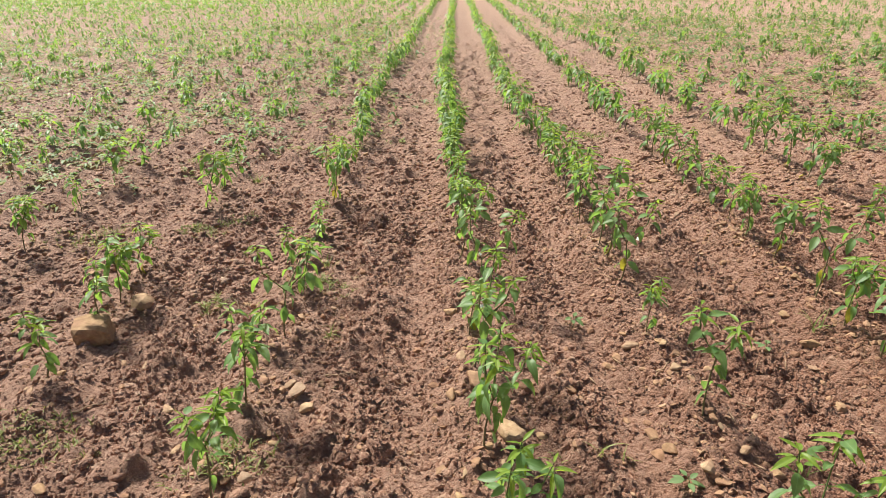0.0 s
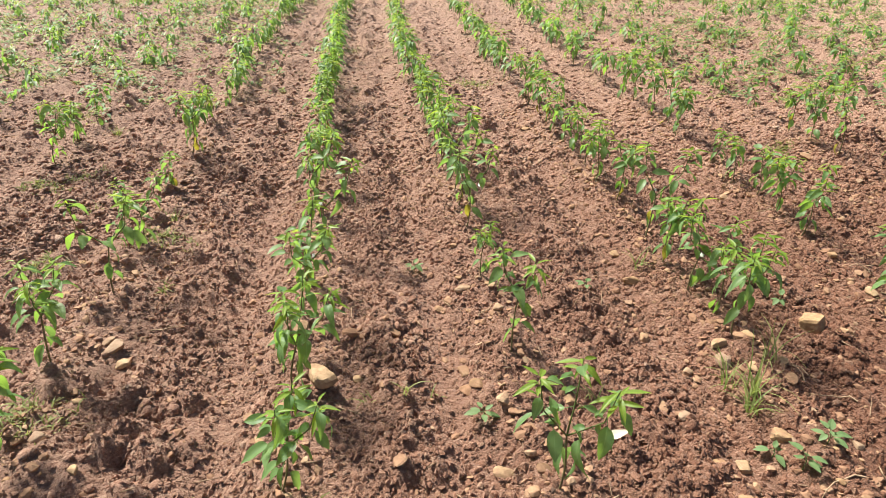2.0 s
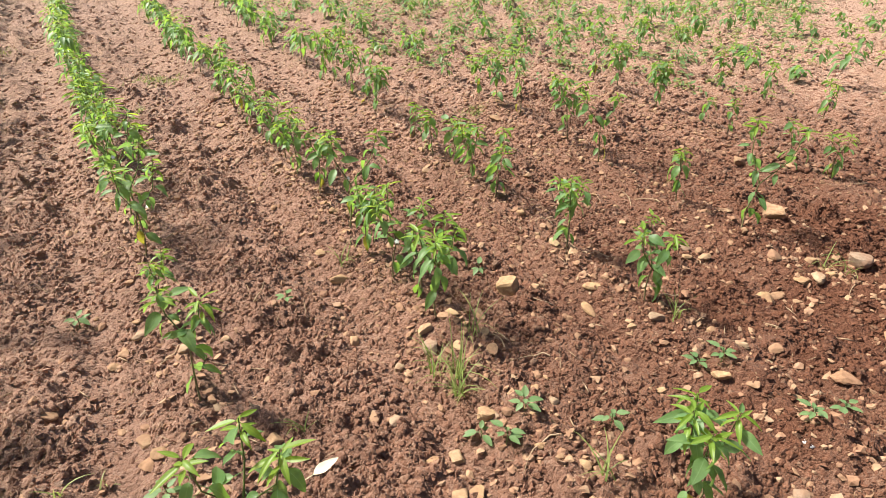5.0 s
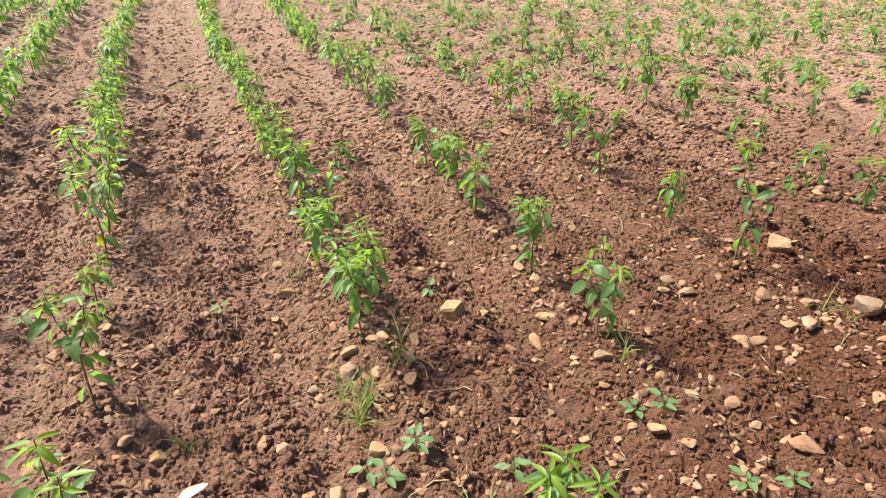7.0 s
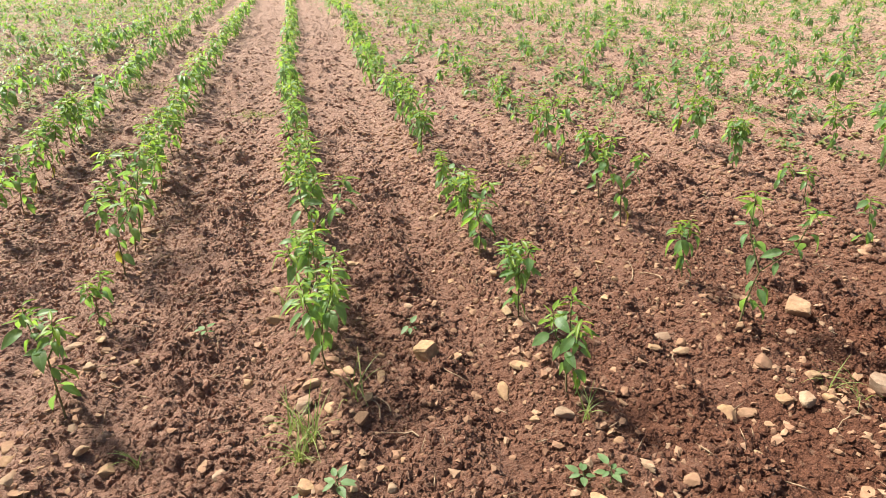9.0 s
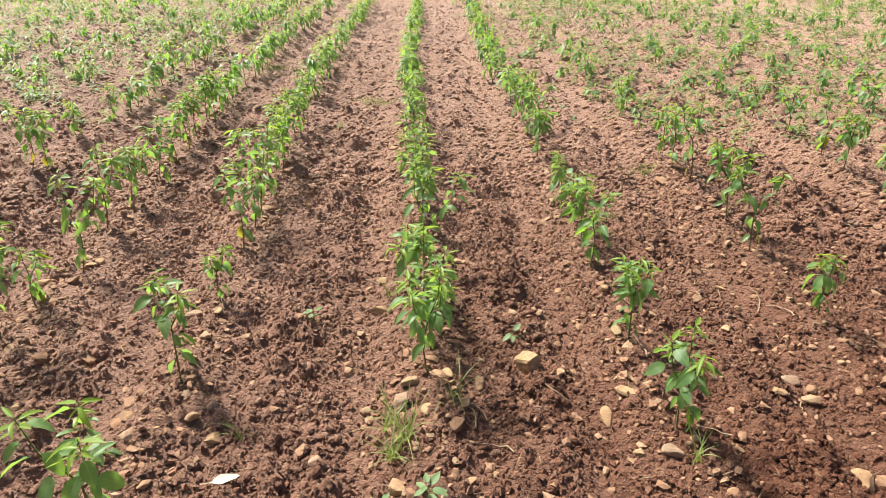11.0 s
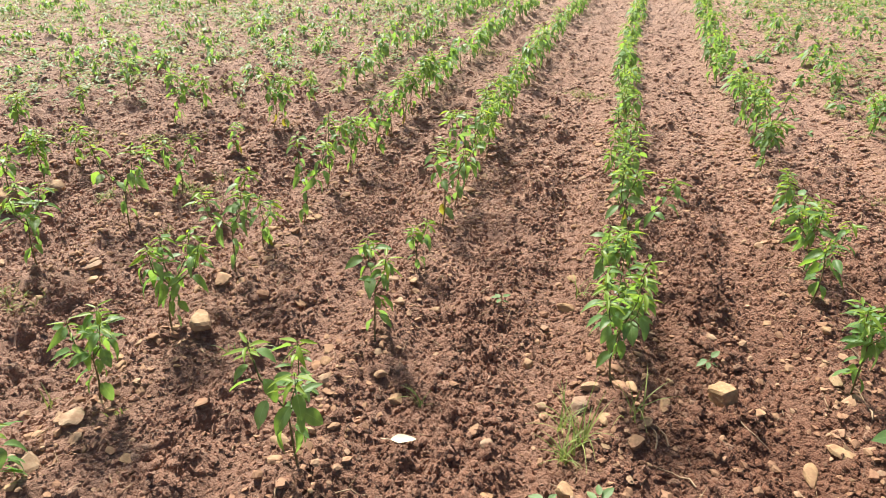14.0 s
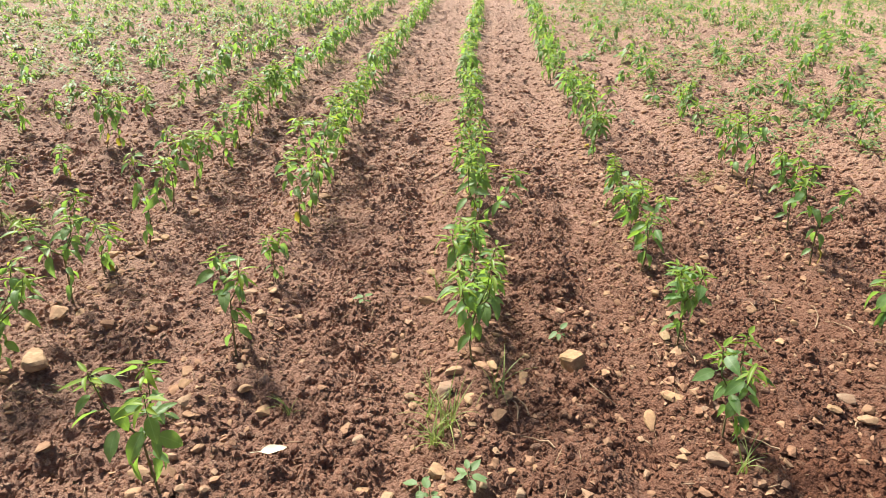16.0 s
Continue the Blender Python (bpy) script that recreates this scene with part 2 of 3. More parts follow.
def lumps(x, y, cell, seed, fill=0.7):
    """Rounded, broken clods in jittered cells: height 0 to about 0.5 of a cell."""
    x = x + 0.35 * cell * value_noise(x / cell * 1.7, y / cell * 1.7, seed + 5)
    y = y + 0.35 * cell * value_noise(x / cell * 1.7 + 9, y / cell * 1.7, seed + 6)
    gx, gy = x / cell, y / cell
    i, j = np.floor(gx), np.floor(gy)
    top = np.zeros_like(gx)
    for p in (-1, 0, 1):
        for q in (-1, 0, 1):
            a, b = i + p, j + q
            cx, cy = a + hashed(a, b, seed), b + hashed(a, b, seed + 1)
            r = 0.28 + 0.42 * hashed(a, b, seed + 2)
            on = hashed(a, b, seed + 3) < fill
            d2 = ((gx - cx) ** 2 + (gy - cy) ** 2) / (r * r)
            top = np.maximum(top, np.where(on & (d2 < 1), r * np.maximum(0, 1 - d2) ** 0.72 * 0.72, 0))
    return top * cell


def row_gap(x, y):
    """Distance to the nearest row, signed."""
    xx = x - drift(y)
    xx = np.where(xx > 1.0, (xx + fan(y)) / (1 + fan(y)), xx)
    k = np.clip(np.searchsorted(ROW_ALL, xx), 1, len(ROW_ALL) - 1)
    left, right = ROW_ALL[k - 1], ROW_ALL[k]
    return np.where(xx - left < right - xx, xx - left, xx - right)


def relief(x, y, step):
    """Height of the soil; step: the grid's spacing, which hides what is finer."""
    gap = row_gap(x, y)
    wob = 0.03 * value_noise(x * 3, y * 2.2, 91)
    g = np.abs(gap + wob)
    field = np.clip((FIELD_END + 1 - y) / 1.5, 0, 1) * np.clip((y + 6) / 3, 0, 1)
    path = np.exp(-(((gap + wob + 0.23) / 0.085) ** 2)) * (1 - 0.75 * np.clip((y - 4.5) / 4, 0, 1))  # a trodden strip on one side of each row
    ridge = 0.030 * np.exp(-((g / 0.11) ** 2)) - 0.034 * path - 0.016 * np.exp(-(((gap + wob - 0.19) / 0.06) ** 2))
    rough = 0.5 + 0.5 * np.clip((g - 0.22) / 0.08, 0, 1) + 0.25 * np.exp(-((g / 0.08) ** 2))
    rough = rough * (1 - 0.5 * path) * (0.75 + 0.9 * np.clip(value_noise(x * 1.4, y * 1.1, 71) + 0.3, 0, 1))
    z = ridge + 0.030 * value_noise(x * 0.9, y * 0.7, 3) + 0.022 * value_noise(x * 5.5, y * 4.5, 4)
    fade = lambda size: np.clip(size / step - 1.0, 0, 1)
    wx, wy = x + 0.02 * value_noise(x * 23, y * 23, 81), y + 0.02 * value_noise(x * 23 + 40, y * 23, 82)
    break_up = 0.6 + 0.75 * (value_noise(wx * 30, wy * 30, 83) + 0.5)
    deep = np.clip((y - 3.0) / 2.5, 0, 1)  # less weathered farther in
    z += rough * fade(0.2) * (0.6 + 0.25 * deep) * lumps(wx, wy, 0.15, 21, 0.45) * break_up
    z += rough * fade(0.16) * 0.5 * deep * lumps(wx, wy, 0.1, 25, 0.8)
    z += rough * fade(0.09) * (0.85 - 0.35 * deep) * lumps(wx, wy, 0.07, 31, 0.75) * break_up
    z += rough * fade(0.06) * (0.95 - 0.35 * deep) * lumps(wx + z, wy, 0.042, 41, 0.85)
    z += (0.3 + 0.7 * rough) * fade(0.04) * 0.8 * lumps(x, y + z, 0.027, 51, 0.9)
    for freq, size in ((6.5, 0.018), (12, 0.015), (26, 0.009), (45, 0.007)):
        z -= rough * fade(0.7 / freq) * size * 2 * np.abs(value_noise(wx * freq, wy * freq, 61 + int(freq)))
    return z * field - 0.03


def stretched(start, stop, growth, step):
    """Steps that grow from start to stop."""
    out = []
    p = start
    while abs(p - start) < abs(stop - start):
        step *= growth
        p += step if stop > start else -step
        out.append(p)
    return out


STEP = 0.0165
xs = list(np.arange(-2.7, 5.0, STEP))
xs = stretched(xs[0], -900, 1.06, STEP)[::-1] + xs + stretched(xs[-1], 900, 1.06, STEP)
ys = list(np.arange(0.5, 3.6, STEP))
near = stretched(ys[0], -300, 1.16, STEP)[::-1]
far, p = [], ys[-1]
while p < 42:
    p += STEP + 0.0052 * (p - 3.6)
    far.append(p)
ys = near + ys + far + stretched(p, 1500, 1.12, 0.3)
XS, YS = np.array(xs), np.array(ys)
GX, GY = np.meshgrid(XS, YS)
GS = np.maximum(np.gradient(XS)[None, :], np.gradient(YS)[:, None])
GZ = relief(GX, GY, GS)


def ground_z(x, y):
    i = min(max(int(np.searchsorted(XS, x)) - 1, 0), len(XS) - 2)
    j = min(max(int(np.searchsorted(YS, y)) - 1, 0), len(YS) - 2)
    u, v = (x - XS[i]) / (XS[i + 1] - XS[i]), (y - YS[j]) / (YS[j + 1] - YS[j])
    return float((GZ[j, i] * (1 - u) + GZ[j, i + 1] * u) * (1 - v) + (GZ[j + 1, i] * (1 - u) + GZ[j + 1, i + 1] * u) * v)


def ground_many(x, y):
    i = np.clip(np.searchsorted(XS, x) - 1, 0, len(XS) - 2)
    j = np.clip(np.searchsorted(YS, y) - 1, 0, len(YS) - 2)
    u, v = (x - XS[i]) / (XS[i + 1] - XS[i]), (y - YS[j]) / (YS[j + 1] - YS[j])
    return (GZ[j, i] * (1 - u) + GZ[j, i + 1] * u) * (1 - v) + (GZ[j + 1, i] * (1 - u) + GZ[j + 1, i + 1] * u) * v


nx, ny = len(XS), len(YS)
quad = np.arange(nx * (ny - 1)).reshape(ny - 1, nx)[:, :-1].ravel()
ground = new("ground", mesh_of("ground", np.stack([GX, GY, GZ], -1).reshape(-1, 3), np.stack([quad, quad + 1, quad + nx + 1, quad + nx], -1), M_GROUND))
tagged(ground, "reddish-brown tilled soil, cloddy and furrowed between the crop rows", "ground", kind="structure")


# ---- stones ----
def cut_stone(r, shape, facets=9, hard=0.75, deep=0.6, worn=12):
    """An angular stone: a ball cut by random planes. shape: its vertices on a unit ball."""
    n = r.normal(size=(facets, 3))
    n /= np.linalg.norm(n, axis=1)[:, None]
    d = r.uniform(deep, deep + 0.32, facets)
    n[0], d[0] = (0.1, 0.05, 0.99), 0.5  # the top lies nearly level
    total = np.ones(len(shape))  # a soft minimum over the planes leaves worn edges
    for a, b in zip(n, d):
        total += (np.maximum(shape @ a, 0) / b) ** worn
    cut = shape * (1 - hard + hard * total ** (-1 / worn))[:, None]
    return cut / np.abs(cut[:, :2]).max()


def spin(r):
    a = r.uniform(0, 2 * np.pi)
    c, s = np.cos(a), np.sin(a)
    return np.array([[c, -s, 0], [s, c, 0], [0, 0, 1]])


def stone(x, y, width, seed, label, block=False):
    r = np.random.default_rng(seed)
    v = cut_stone(r, ICO3[0], int(r.integers(8, 14)), r.uniform(0.9, 1.0), 0.4, r.uniform(16, 60))
    if block:  # four square sides and a flat top
        v = ICO3[0] / (np.abs(ICO3[0]) ** 9).sum(axis=1)[:, None] ** (1 / 9) * 0.92
        v = v @ (np.eye(3) + r.normal(0, 0.09, (3, 3)))
    v *= 1 + np.array([0.07 * noise.noise(Vector(p * 1.6 + seed)) + 0.03 * noise.noise(Vector(p * 5.5 + seed)) for p in v])[:, None]
    v = v * np.array([1.0, r.uniform(0.65, 0.95), 0.8 if block else r.uniform(0.4, 0.68) if width < 0.1 else 0.62]) * width * 0.6
    lie = 0.3 if width < 0.1 else 0.1
    tilt = np.array(Euler((r.uniform(-lie, lie), r.uniform(-lie, lie), r.uniform(0, 6.28))).to_matrix())
    v = v @ tilt.T
    ob = new("stone", mesh_of("stone", v, ICO3[1], M_STONE, smooth=False))
    low = v[:, 2].min()
    ob.location = (x, y, ground_z(x, y) - low * (0.85 if block else 0.75 if width > 0.1 else 0.5))
    return tagged(ob, label, "stone", "field stones")


BIG_STONES = [(-1.62, 2.45, 0.125), (-1.53, 2.71, 0.12), (-1.36, 1.61, 0.05), (-1.30, 2.23, 0.055), (-1.13, 1.97, 0.063),
              (-1.07, 2.78, 0.043), (-1.00, 2.45, 0.067), (-0.68, 2.05, 0.081), (-0.64, 1.98, 0.056), (-0.12, 1.99, 0.052), (-0.04, 2.04, 0.076),
              (-0.03, 1.22, 0.079), (-0.02, 1.06, 0.067), (0.03, 2.07, 0.056), (0.055, 1.755, 0.11), (0.15, 2.04, 0.059), (0.20, 1.17, 0.046)]
ROW_STONES = [(0.29, 1.41, 0.05), (0.31, 2.03, 0.05), (0.50, 2.22, 0.055), (0.53, 1.72, 0.05), (0.57, 1.72, 0.05), (0.58, 1.36, 0.059), (0.61, 2.30, 0.064),
              (0.63, 1.59, 0.064), (0.64, 1.24, 0.05), (0.71, 3.25, 0.068), (0.73, 1.43, 0.035), (0.86, 1.62, 0.059), (1.19, 1.50, 0.046), (1.22, 1.19, 0.061),
              (1.22, 1.33, 0.062), (1.25, 1.93, 0.047), (1.29, 1.32, 0.056), (1.32, 1.73, 0.047), (1.34, 1.69, 0.035), (1.36, 2.31, 0.087), (1.40, 4.42, 0.081),
              (1.44, 1.73, 0.069), (1.46, 1.81, 0.067), (1.48, 1.19, 0.034)]
FAR_STONES = [(1.71, 1.83, 0.053), (1.885, 1.885, 0.064), (2.00, 0.72, 0.049), (2.105, 1.65, 0.075), (2.19, 1.735, 0.082), (2.15, 0.94, 0.046), (2.18, 1.13, 0.072),
              (2.23, 1.44, 0.069), (2.46, 1.12, 0.053), (2.52, 0.90, 0.085), (2.75, 1.34, 0.069), (2.79, 1.78, 0.072), (2.80, 1.67, 0.058), (2.93, 1.32, 0.058),
              (2.98, 1.28, 0.066), (2.98, 1.47, 0.066), (3.02, 3.56, 0.076), (3.07, 1.27, 0.054), (3.17, 3.72, 0.094), (3.28, 1.29, 0.107), (3.33, 1.72, 0.116), (3.88, 2.29, 0.085)]


BLOCKS = [(-1.62, 2.45), (1.885, 1.885)]  # the squared ones


def size_words(w):
    return "large tan boulder-like stone half sunk in red soil" if w > 0.1 else "fist-sized tan brown stone lying on red soil" if w > 0.06 else "small tan brown stone lying on red soil"


for n, (x, y, w) in enumerate(BIG_STONES + ROW_STONES + FAR_STONES):
    stone(x, y, w, 100 + n, size_words(w), (x, y) in BLOCKS)
for n in range(125):  # loose stones between, thicker in the stony strip
    x = rng.uniform(-2.6, 4.6) if n % 3 else rng.uniform(1.2, 3.6)
    y = 0.85 + 5.4 * rng.random() ** 1.5
    w = rng.uniform(0.028, 0.06)
    stone(x, y, w, 400 + n, size_words(w))
for n in range(200):  # stones turned up in heaps along the rows
    k = int(rng.integers(-1, 5))
    y = 0.9 + 2.6 * rng.random() ** 1.2
    heap = 0.25 * math.sin(3.1 * y + 2.0 * k)
    w = 0.02 + 0.036 * rng.random() ** 1.4
    stone(lane(row_x(k), y) + rng.normal(0.02, 0.075), y + 0.2 * heap, w, 700 + n, size_words(w))


# ---- loose clods and gravel, past counting ----
def scatter(name, count, shape, low, high, power, material, label, category, flat, where, sink, round_off=False):
    """Many small lumps as one mesh on the soil. where: random x, y."""
    verts, faces = [], []
    variants = [cut_stone(np.random.default_rng(900 + i), shape[0], 8, 0.95, 0.45) * np.random.default_rng(950 + i).uniform(0.7, 1.28, (len(shape[0]), 1)) for i in range(24)]
    px, py = where(count)
    pz = ground_many(px, py)
    for n in range(count):
        s = low + (high - low) * rng.random() ** power
        v = variants[n % 24] * np.array([s, s * rng.uniform(0.65, 1), s * rng.uniform(*flat)])
        tilt = np.array(Euler((rng.uniform(-0.6, 0.6), rng.uniform(-0.6, 0.6), rng.uniform(0, 6.28))).to_matrix())
        verts.append(v @ tilt.T + np.array([px[n], py[n], pz[n] + s * sink]))
        faces.append(shape[1] + n * len(shape[0]))
    ob = new(name, mesh_of(name, np.concatenate(verts), np.concatenate(faces), material, smooth=round_off))
    return tagged(ob, label, category, kind="stuff")


def in_clods(count):
    x = rng.uniform(-2.6, 4.9, count * 3)
    y = 0.5 + 4.9 * rng.random(count * 3) ** 1.45
    gap = row_gap(x, y)
    keep = (np.abs(gap) > rng.uniform(-0.12, 0.34, count * 3)) & (np.exp(-(((gap + 0.23) / 0.09) ** 2)) < rng.uniform(0.1, 1.3, count * 3))
    return x[keep][:count], y[keep][:count]


def in_far_clods(count):
    """A fan about the start of the rows."""
    far, turn = 3.4 + 10.0 * rng.random(count) ** 1.3, np.radians(rng.uniform(-58, 76, count))
    return 1.0 + far * np.sin(turn), 0.3 + far * np.cos(turn)


def in_gravel(count):
    x = np.where(rng.random(count) < 0.45, rng.uniform(1.2, 4.2, count), rng.uniform(-2.6, 4.9, count))
    y = 0.55 + 4.4 * rng.random(count) ** 1.45
    near_row = rng.random(count) < 0.45
    k = rng.integers(0, len(ROWS), count)
    x = np.where(near_row, np.array(ROWS)[k] + rng.normal(0, 0.09, count), x)
    return x, y


scatter("soil_clods", 26000, ICO1, 0.005, 0.024, 2.6, M_CLOD, "crumbled red-brown soil clods lying loose on the tilled ground", "soil clods", (0.6, 0.95), in_clods, -0.08, True)
scatter("distant_soil_clods", 52000, OCTA, 0.009, 0.042, 1.9, M_CLOD, "crumbled red-brown soil clods lying farther out in the field", "soil clods", (0.45, 0.75), in_far_clods, 0.1, True)
scatter("gravel", 9500, ICO1, 0.004, 0.021, 1.9, M_GRAVEL, "scattered tan and brown gravel on red soil", "gravel", (0.45, 0.8), in_gravel, 0.2)


def crumb_bed(count):
    """The finest crumbs that still stand out: small broken octahedra, in one mesh."""
    r = np.random.default_rng(21)
    x = np.where(r.random(count) < 0.8, r.uniform(-1.7, 3.9, count), r.uniform(-2.6, 4.9, count))
    y = 0.6 + 3.4 * r.random(count) ** 1.3
    gap = row_gap(x, y)
    keep = (np.abs(gap) > r.uniform(-0.2, 0.30, count)) & (np.exp(-(((gap + 0.23) / 0.09) ** 2)) < r.uniform(0.2, 1.6, count)) & (value_noise(x * 6, y * 6, 17) + value_noise(x * 17, y * 17, 18) > r.uniform(-0.75, 0.35, count))
    x, y = x[keep], y[keep]
    m = len(x)
    size = 0.0034 + 0.0115 * r.random(m) ** 2.0
    base = np.array([(1, 0, 0), (0, 1, 0), (-1, 0, 0), (0, -1, 0), (0, 0, 0.8), (0, 0, -0.8)], float)
    v = base[None] * r.uniform(0.6, 1.3, (m, 6, 1)) + r.normal(0, 0.22, (m, 6, 3))
    a = r.uniform(0, 6.283, m)
    c, s = np.cos(a)[:, None], np.sin(a)[:, None]
    v = np.stack([v[..., 0] * c - v[..., 1] * s, v[..., 0] * s + v[..., 1] * c, v[..., 2]], -1) * size[:, None, None]
    v += np.stack([x, y, ground_many(x, y) + 0.25 * size], -1)[:, None]
    f = np.array([(0, 1, 4), (1, 2, 4), (2, 3, 4), (3, 0, 4), (1, 0, 5), (2, 1, 5), (3, 2, 5), (0, 3, 5)])
    f = (f[None] + 6 * np.arange(m)[:, None, None]).reshape(-1, 3)
    ob = new("soil_crumbs", mesh_of("soil_crumbs", v.reshape(-1, 3), f, M_CLOD, smooth=False))
    return tagged(ob, "fine red-brown soil crumbs covering the tilled ground", "soil crumbs", kind="stuff")


crumb_bed(220000)


# ---- leaves ----
def leaf_arrays(length, width, droop, fold, stalk, ripple=0.0):
    """A leaf along +y from its stalk, with a folded midrib and a drooping tip. Quads."""
    t = np.array([0, 0.08, 0.2, 0.34, 0.5, 0.67, 0.84, 1.0])
    half = width / 2 * 2.65 * t ** 0.62 * (1 - t) ** 1.0
    half[0], half[-1] = 0.0015, 0.0006
    yy = stalk + length * t
    zz = -droop * length * t ** 2
    yy = yy - droop * 0.35 * length * t ** 2
    rip = ripple * length * np.sin(t * 13)
    v = []
    for s in (-1, -0.5, 0, 0.5, 1):
        v.append(np.stack([s * half, yy, zz + fold * abs(s) * half + rip * abs(s) * (1 if s > 0 else -1)], -1))
    v = np.stack(v, 1).reshape(-1, 3)
    f = [[5 * a + b, 5 * a + b + 1, 5 * a + b + 6, 5 * a + b + 5] for a in range(7) for b in range(4)]
    # the stalk: a thin three-sided rod
    base = len(v)
    ring = [(0.0012 * math.cos(a), 0.0012 * math.sin(a)) for a in (0.5, 2.6, 4.7)]
    rod = [[p, y, q - 0.0008] for y in (0.0, stalk + 0.1 * length) for p, q in ring]
    f += [[base + k, base + (k + 1) % 3, base + 3 + (k + 1) % 3, base + 3 + k] for k in range(3)]
    return np.concatenate([v, rod]), np.array(f)


def leaf_mesh(name, material, **shape):
    return mesh_of(name, *leaf_arrays(**shape), material)


LEAVES = [leaf_mesh("leaf", M_LEAF, length=0.1, width=w, droop=d, fold=f, stalk=s, ripple=r) for w, d, f, s, r in
          ((0.046, 0.25, 0.35, 0.03, 0.012), (0.050, 0.45, 0.25, 0.03, 0.02), (0.044, 0.65, 0.5, 0.025, 0.016), (0.048, 0.12, 0.45, 0.035, 0.022), (0.054, 0.35, 0.12, 0.03, 0.028), (0.042, 0.85, 0.3, 0.03, 0.02))]
YOUNG = [leaf_mesh("young_leaf", M_YOUNG, length=0.1, width=w, droop=d, fold=f, stalk=0.01) for w, d, f in ((0.024, 0.2, 0.5), (0.030, 0.05, 0.4), (0.026, 0.45, 0.35))]
OLD = [leaf_mesh("yellow_leaf", M_OLD, length=0.1, width=0.042, droop=0.7, fold=0.3, stalk=0.03, ripple=0.02)]


def tube(points, radii, sides=5):
    """Vertices and quads of a tapering rod along points."""
    v, f = [], []
    pts = [Vector(p) for p in points]
    for n, p in enumerate(pts):
        way = (pts[min(n + 1, len(pts) - 1)] - pts[max(n - 1, 0)]).normalized()
        side = way.cross(Vector((0.3, 1, 0.2))).normalized()
        up = side.cross(way)
        for k in range(sides):
            a = 2 * math.pi * k / sides
            v.append(p + float(radii[n]) * (math.cos(a) * side + math.sin(a) * up))
    for n in range(len(pts) - 1):
        for k in range(sides):
            a, b = n * sides + k, n * sides + (k + 1) % sides
            f.append([a, b, b + sides, a + sides])
    return np.array(v), np.array(f)


def joined(parts):
    v, f, n = [], [], 0
    for a, b in parts:
        v.append(a)
        f.append(b + n)
        n += len(a)
    return np.concatenate(v), np.concatenate(f)


def leaf_pose(at, heading, pitch, roll, size):
    turn = Euler((pitch, 0, heading - math.pi / 2)).to_matrix().to_4x4() @ Euler((0, roll, 0)).to_matrix().to_4x4()
    return Matrix.Translation(at) @ turn @ Matrix.Diagonal((size, size, size, 1))


def plant_plan(r, height, lean, bushy):
    """The rods and leaves of one pepper plant: a bare stem that forks, drooping leaves and tufts of young ones."""
    rods, woody, leaves = [], [], []
    fork = height * r.uniform(0.42, 0.58)
    lx, ly = lean, r.normal(0, 0.02)
    bow = r.normal(0, 0.012, 2)
    stem = [Vector((lx * t * 0.55 + bow[0] * math.sin(3.1 * t), ly * t * 0.6 + bow[1] * math.sin(3.1 * t), -0.03 + (fork + 0.03) * t)) for t in np.linspace(0, 1, 5)]
    woody.append(tube(stem, np.linspace(0.0034, 0.0023, 5) * (0.7 + height)))
    heads = int(r.integers(2, 5)) if height > 0.3 else 2 if height > 0.24 else 1
    start = r.uniform(0, 6.28)
    for b in range(heads):
        a = start + b * 2 * math.pi / heads + r.normal(0, 0.3)
        out = r.uniform(0.16, 0.38) * (height - fork) * (1.3 if heads > 1 else 0.3)
        top = height * r.uniform(0.86, 1.0) if b else height * 0.97
        end = Vector((lx + out * math.cos(a), ly + out * math.sin(a), top))
        mid = stem[-1].lerp(end, 0.5) + Vector((0.3 * out * math.cos(a), 0.3 * out * math.sin(a), -0.02 * height))
        way = [stem[-1], stem[-1].lerp(mid, 0.6), mid, mid.lerp(end, 0.6), end]
        rods.append(tube(way, np.array([0.0023, 0.0020, 0.0018, 0.0015, 0.0011]) * (0.7 + height), 4))
        spiral = r.uniform(0, 6.28)
        count = max(2, int(round((7.2 if heads > 1 else 10) * bushy + r.normal(0, 0.7))))
        for n in range(count):  # grown leaves along the branch
            t = 0.15 + 0.8 * (n + r.random()) / count
            q = way[0].lerp(mid, t * 2) if t < 0.5 else mid.lerp(end, t * 2 - 1)
            spiral += 2.4 + r.normal(0, 0.3)
            size = r.uniform(0.42, 1.0) * (1.02 - 0.2 * t) * (0.72 + 0.5 * height)
            leaves.append(("leaf", int(r.integers(len(LEAVES))), leaf_pose(q, spiral, r.uniform(-1.0, 0.15) + 0.3 * t, r.normal(0, 0.4), size)))
        for n in range(int(r.integers(8, 13))):  # the tuft of young leaves
            spiral += 2.4
            leaves.append(("young", int(r.integers(len(YOUNG))), leaf_pose(end + Vector((0, 0, -0.005 * n)), spiral, r.uniform(-0.4, 0.35), r.normal(0, 0.3), r.uniform(0.32, 0.72) * (0.75 + 0.5 * height))))
    for n in range(int(r.integers(3, 7))):  # leaves on the stem
        t = r.uniform(0.5, 1.0)
        leaves.append(("leaf", int(r.integers(len(LEAVES))), leaf_pose(stem[0].lerp(stem[-1], t), r.uniform(0, 6.28), r.uniform(-1.1, -0.3), r.normal(0, 0.3), r.uniform(0.5, 0.9) * (0.7 + 0.6 * height))))
    if r.random() < 0.2:
        leaves.append(("old", 0, leaf_pose(stem[0].lerp(stem[-1], r.uniform(0.4, 0.8)), r.uniform(0, 6.28), r.uniform(-1.3, -0.7), 0.0, r.uniform(0.6, 0.9))))
    return joined(woody), rods, leaves


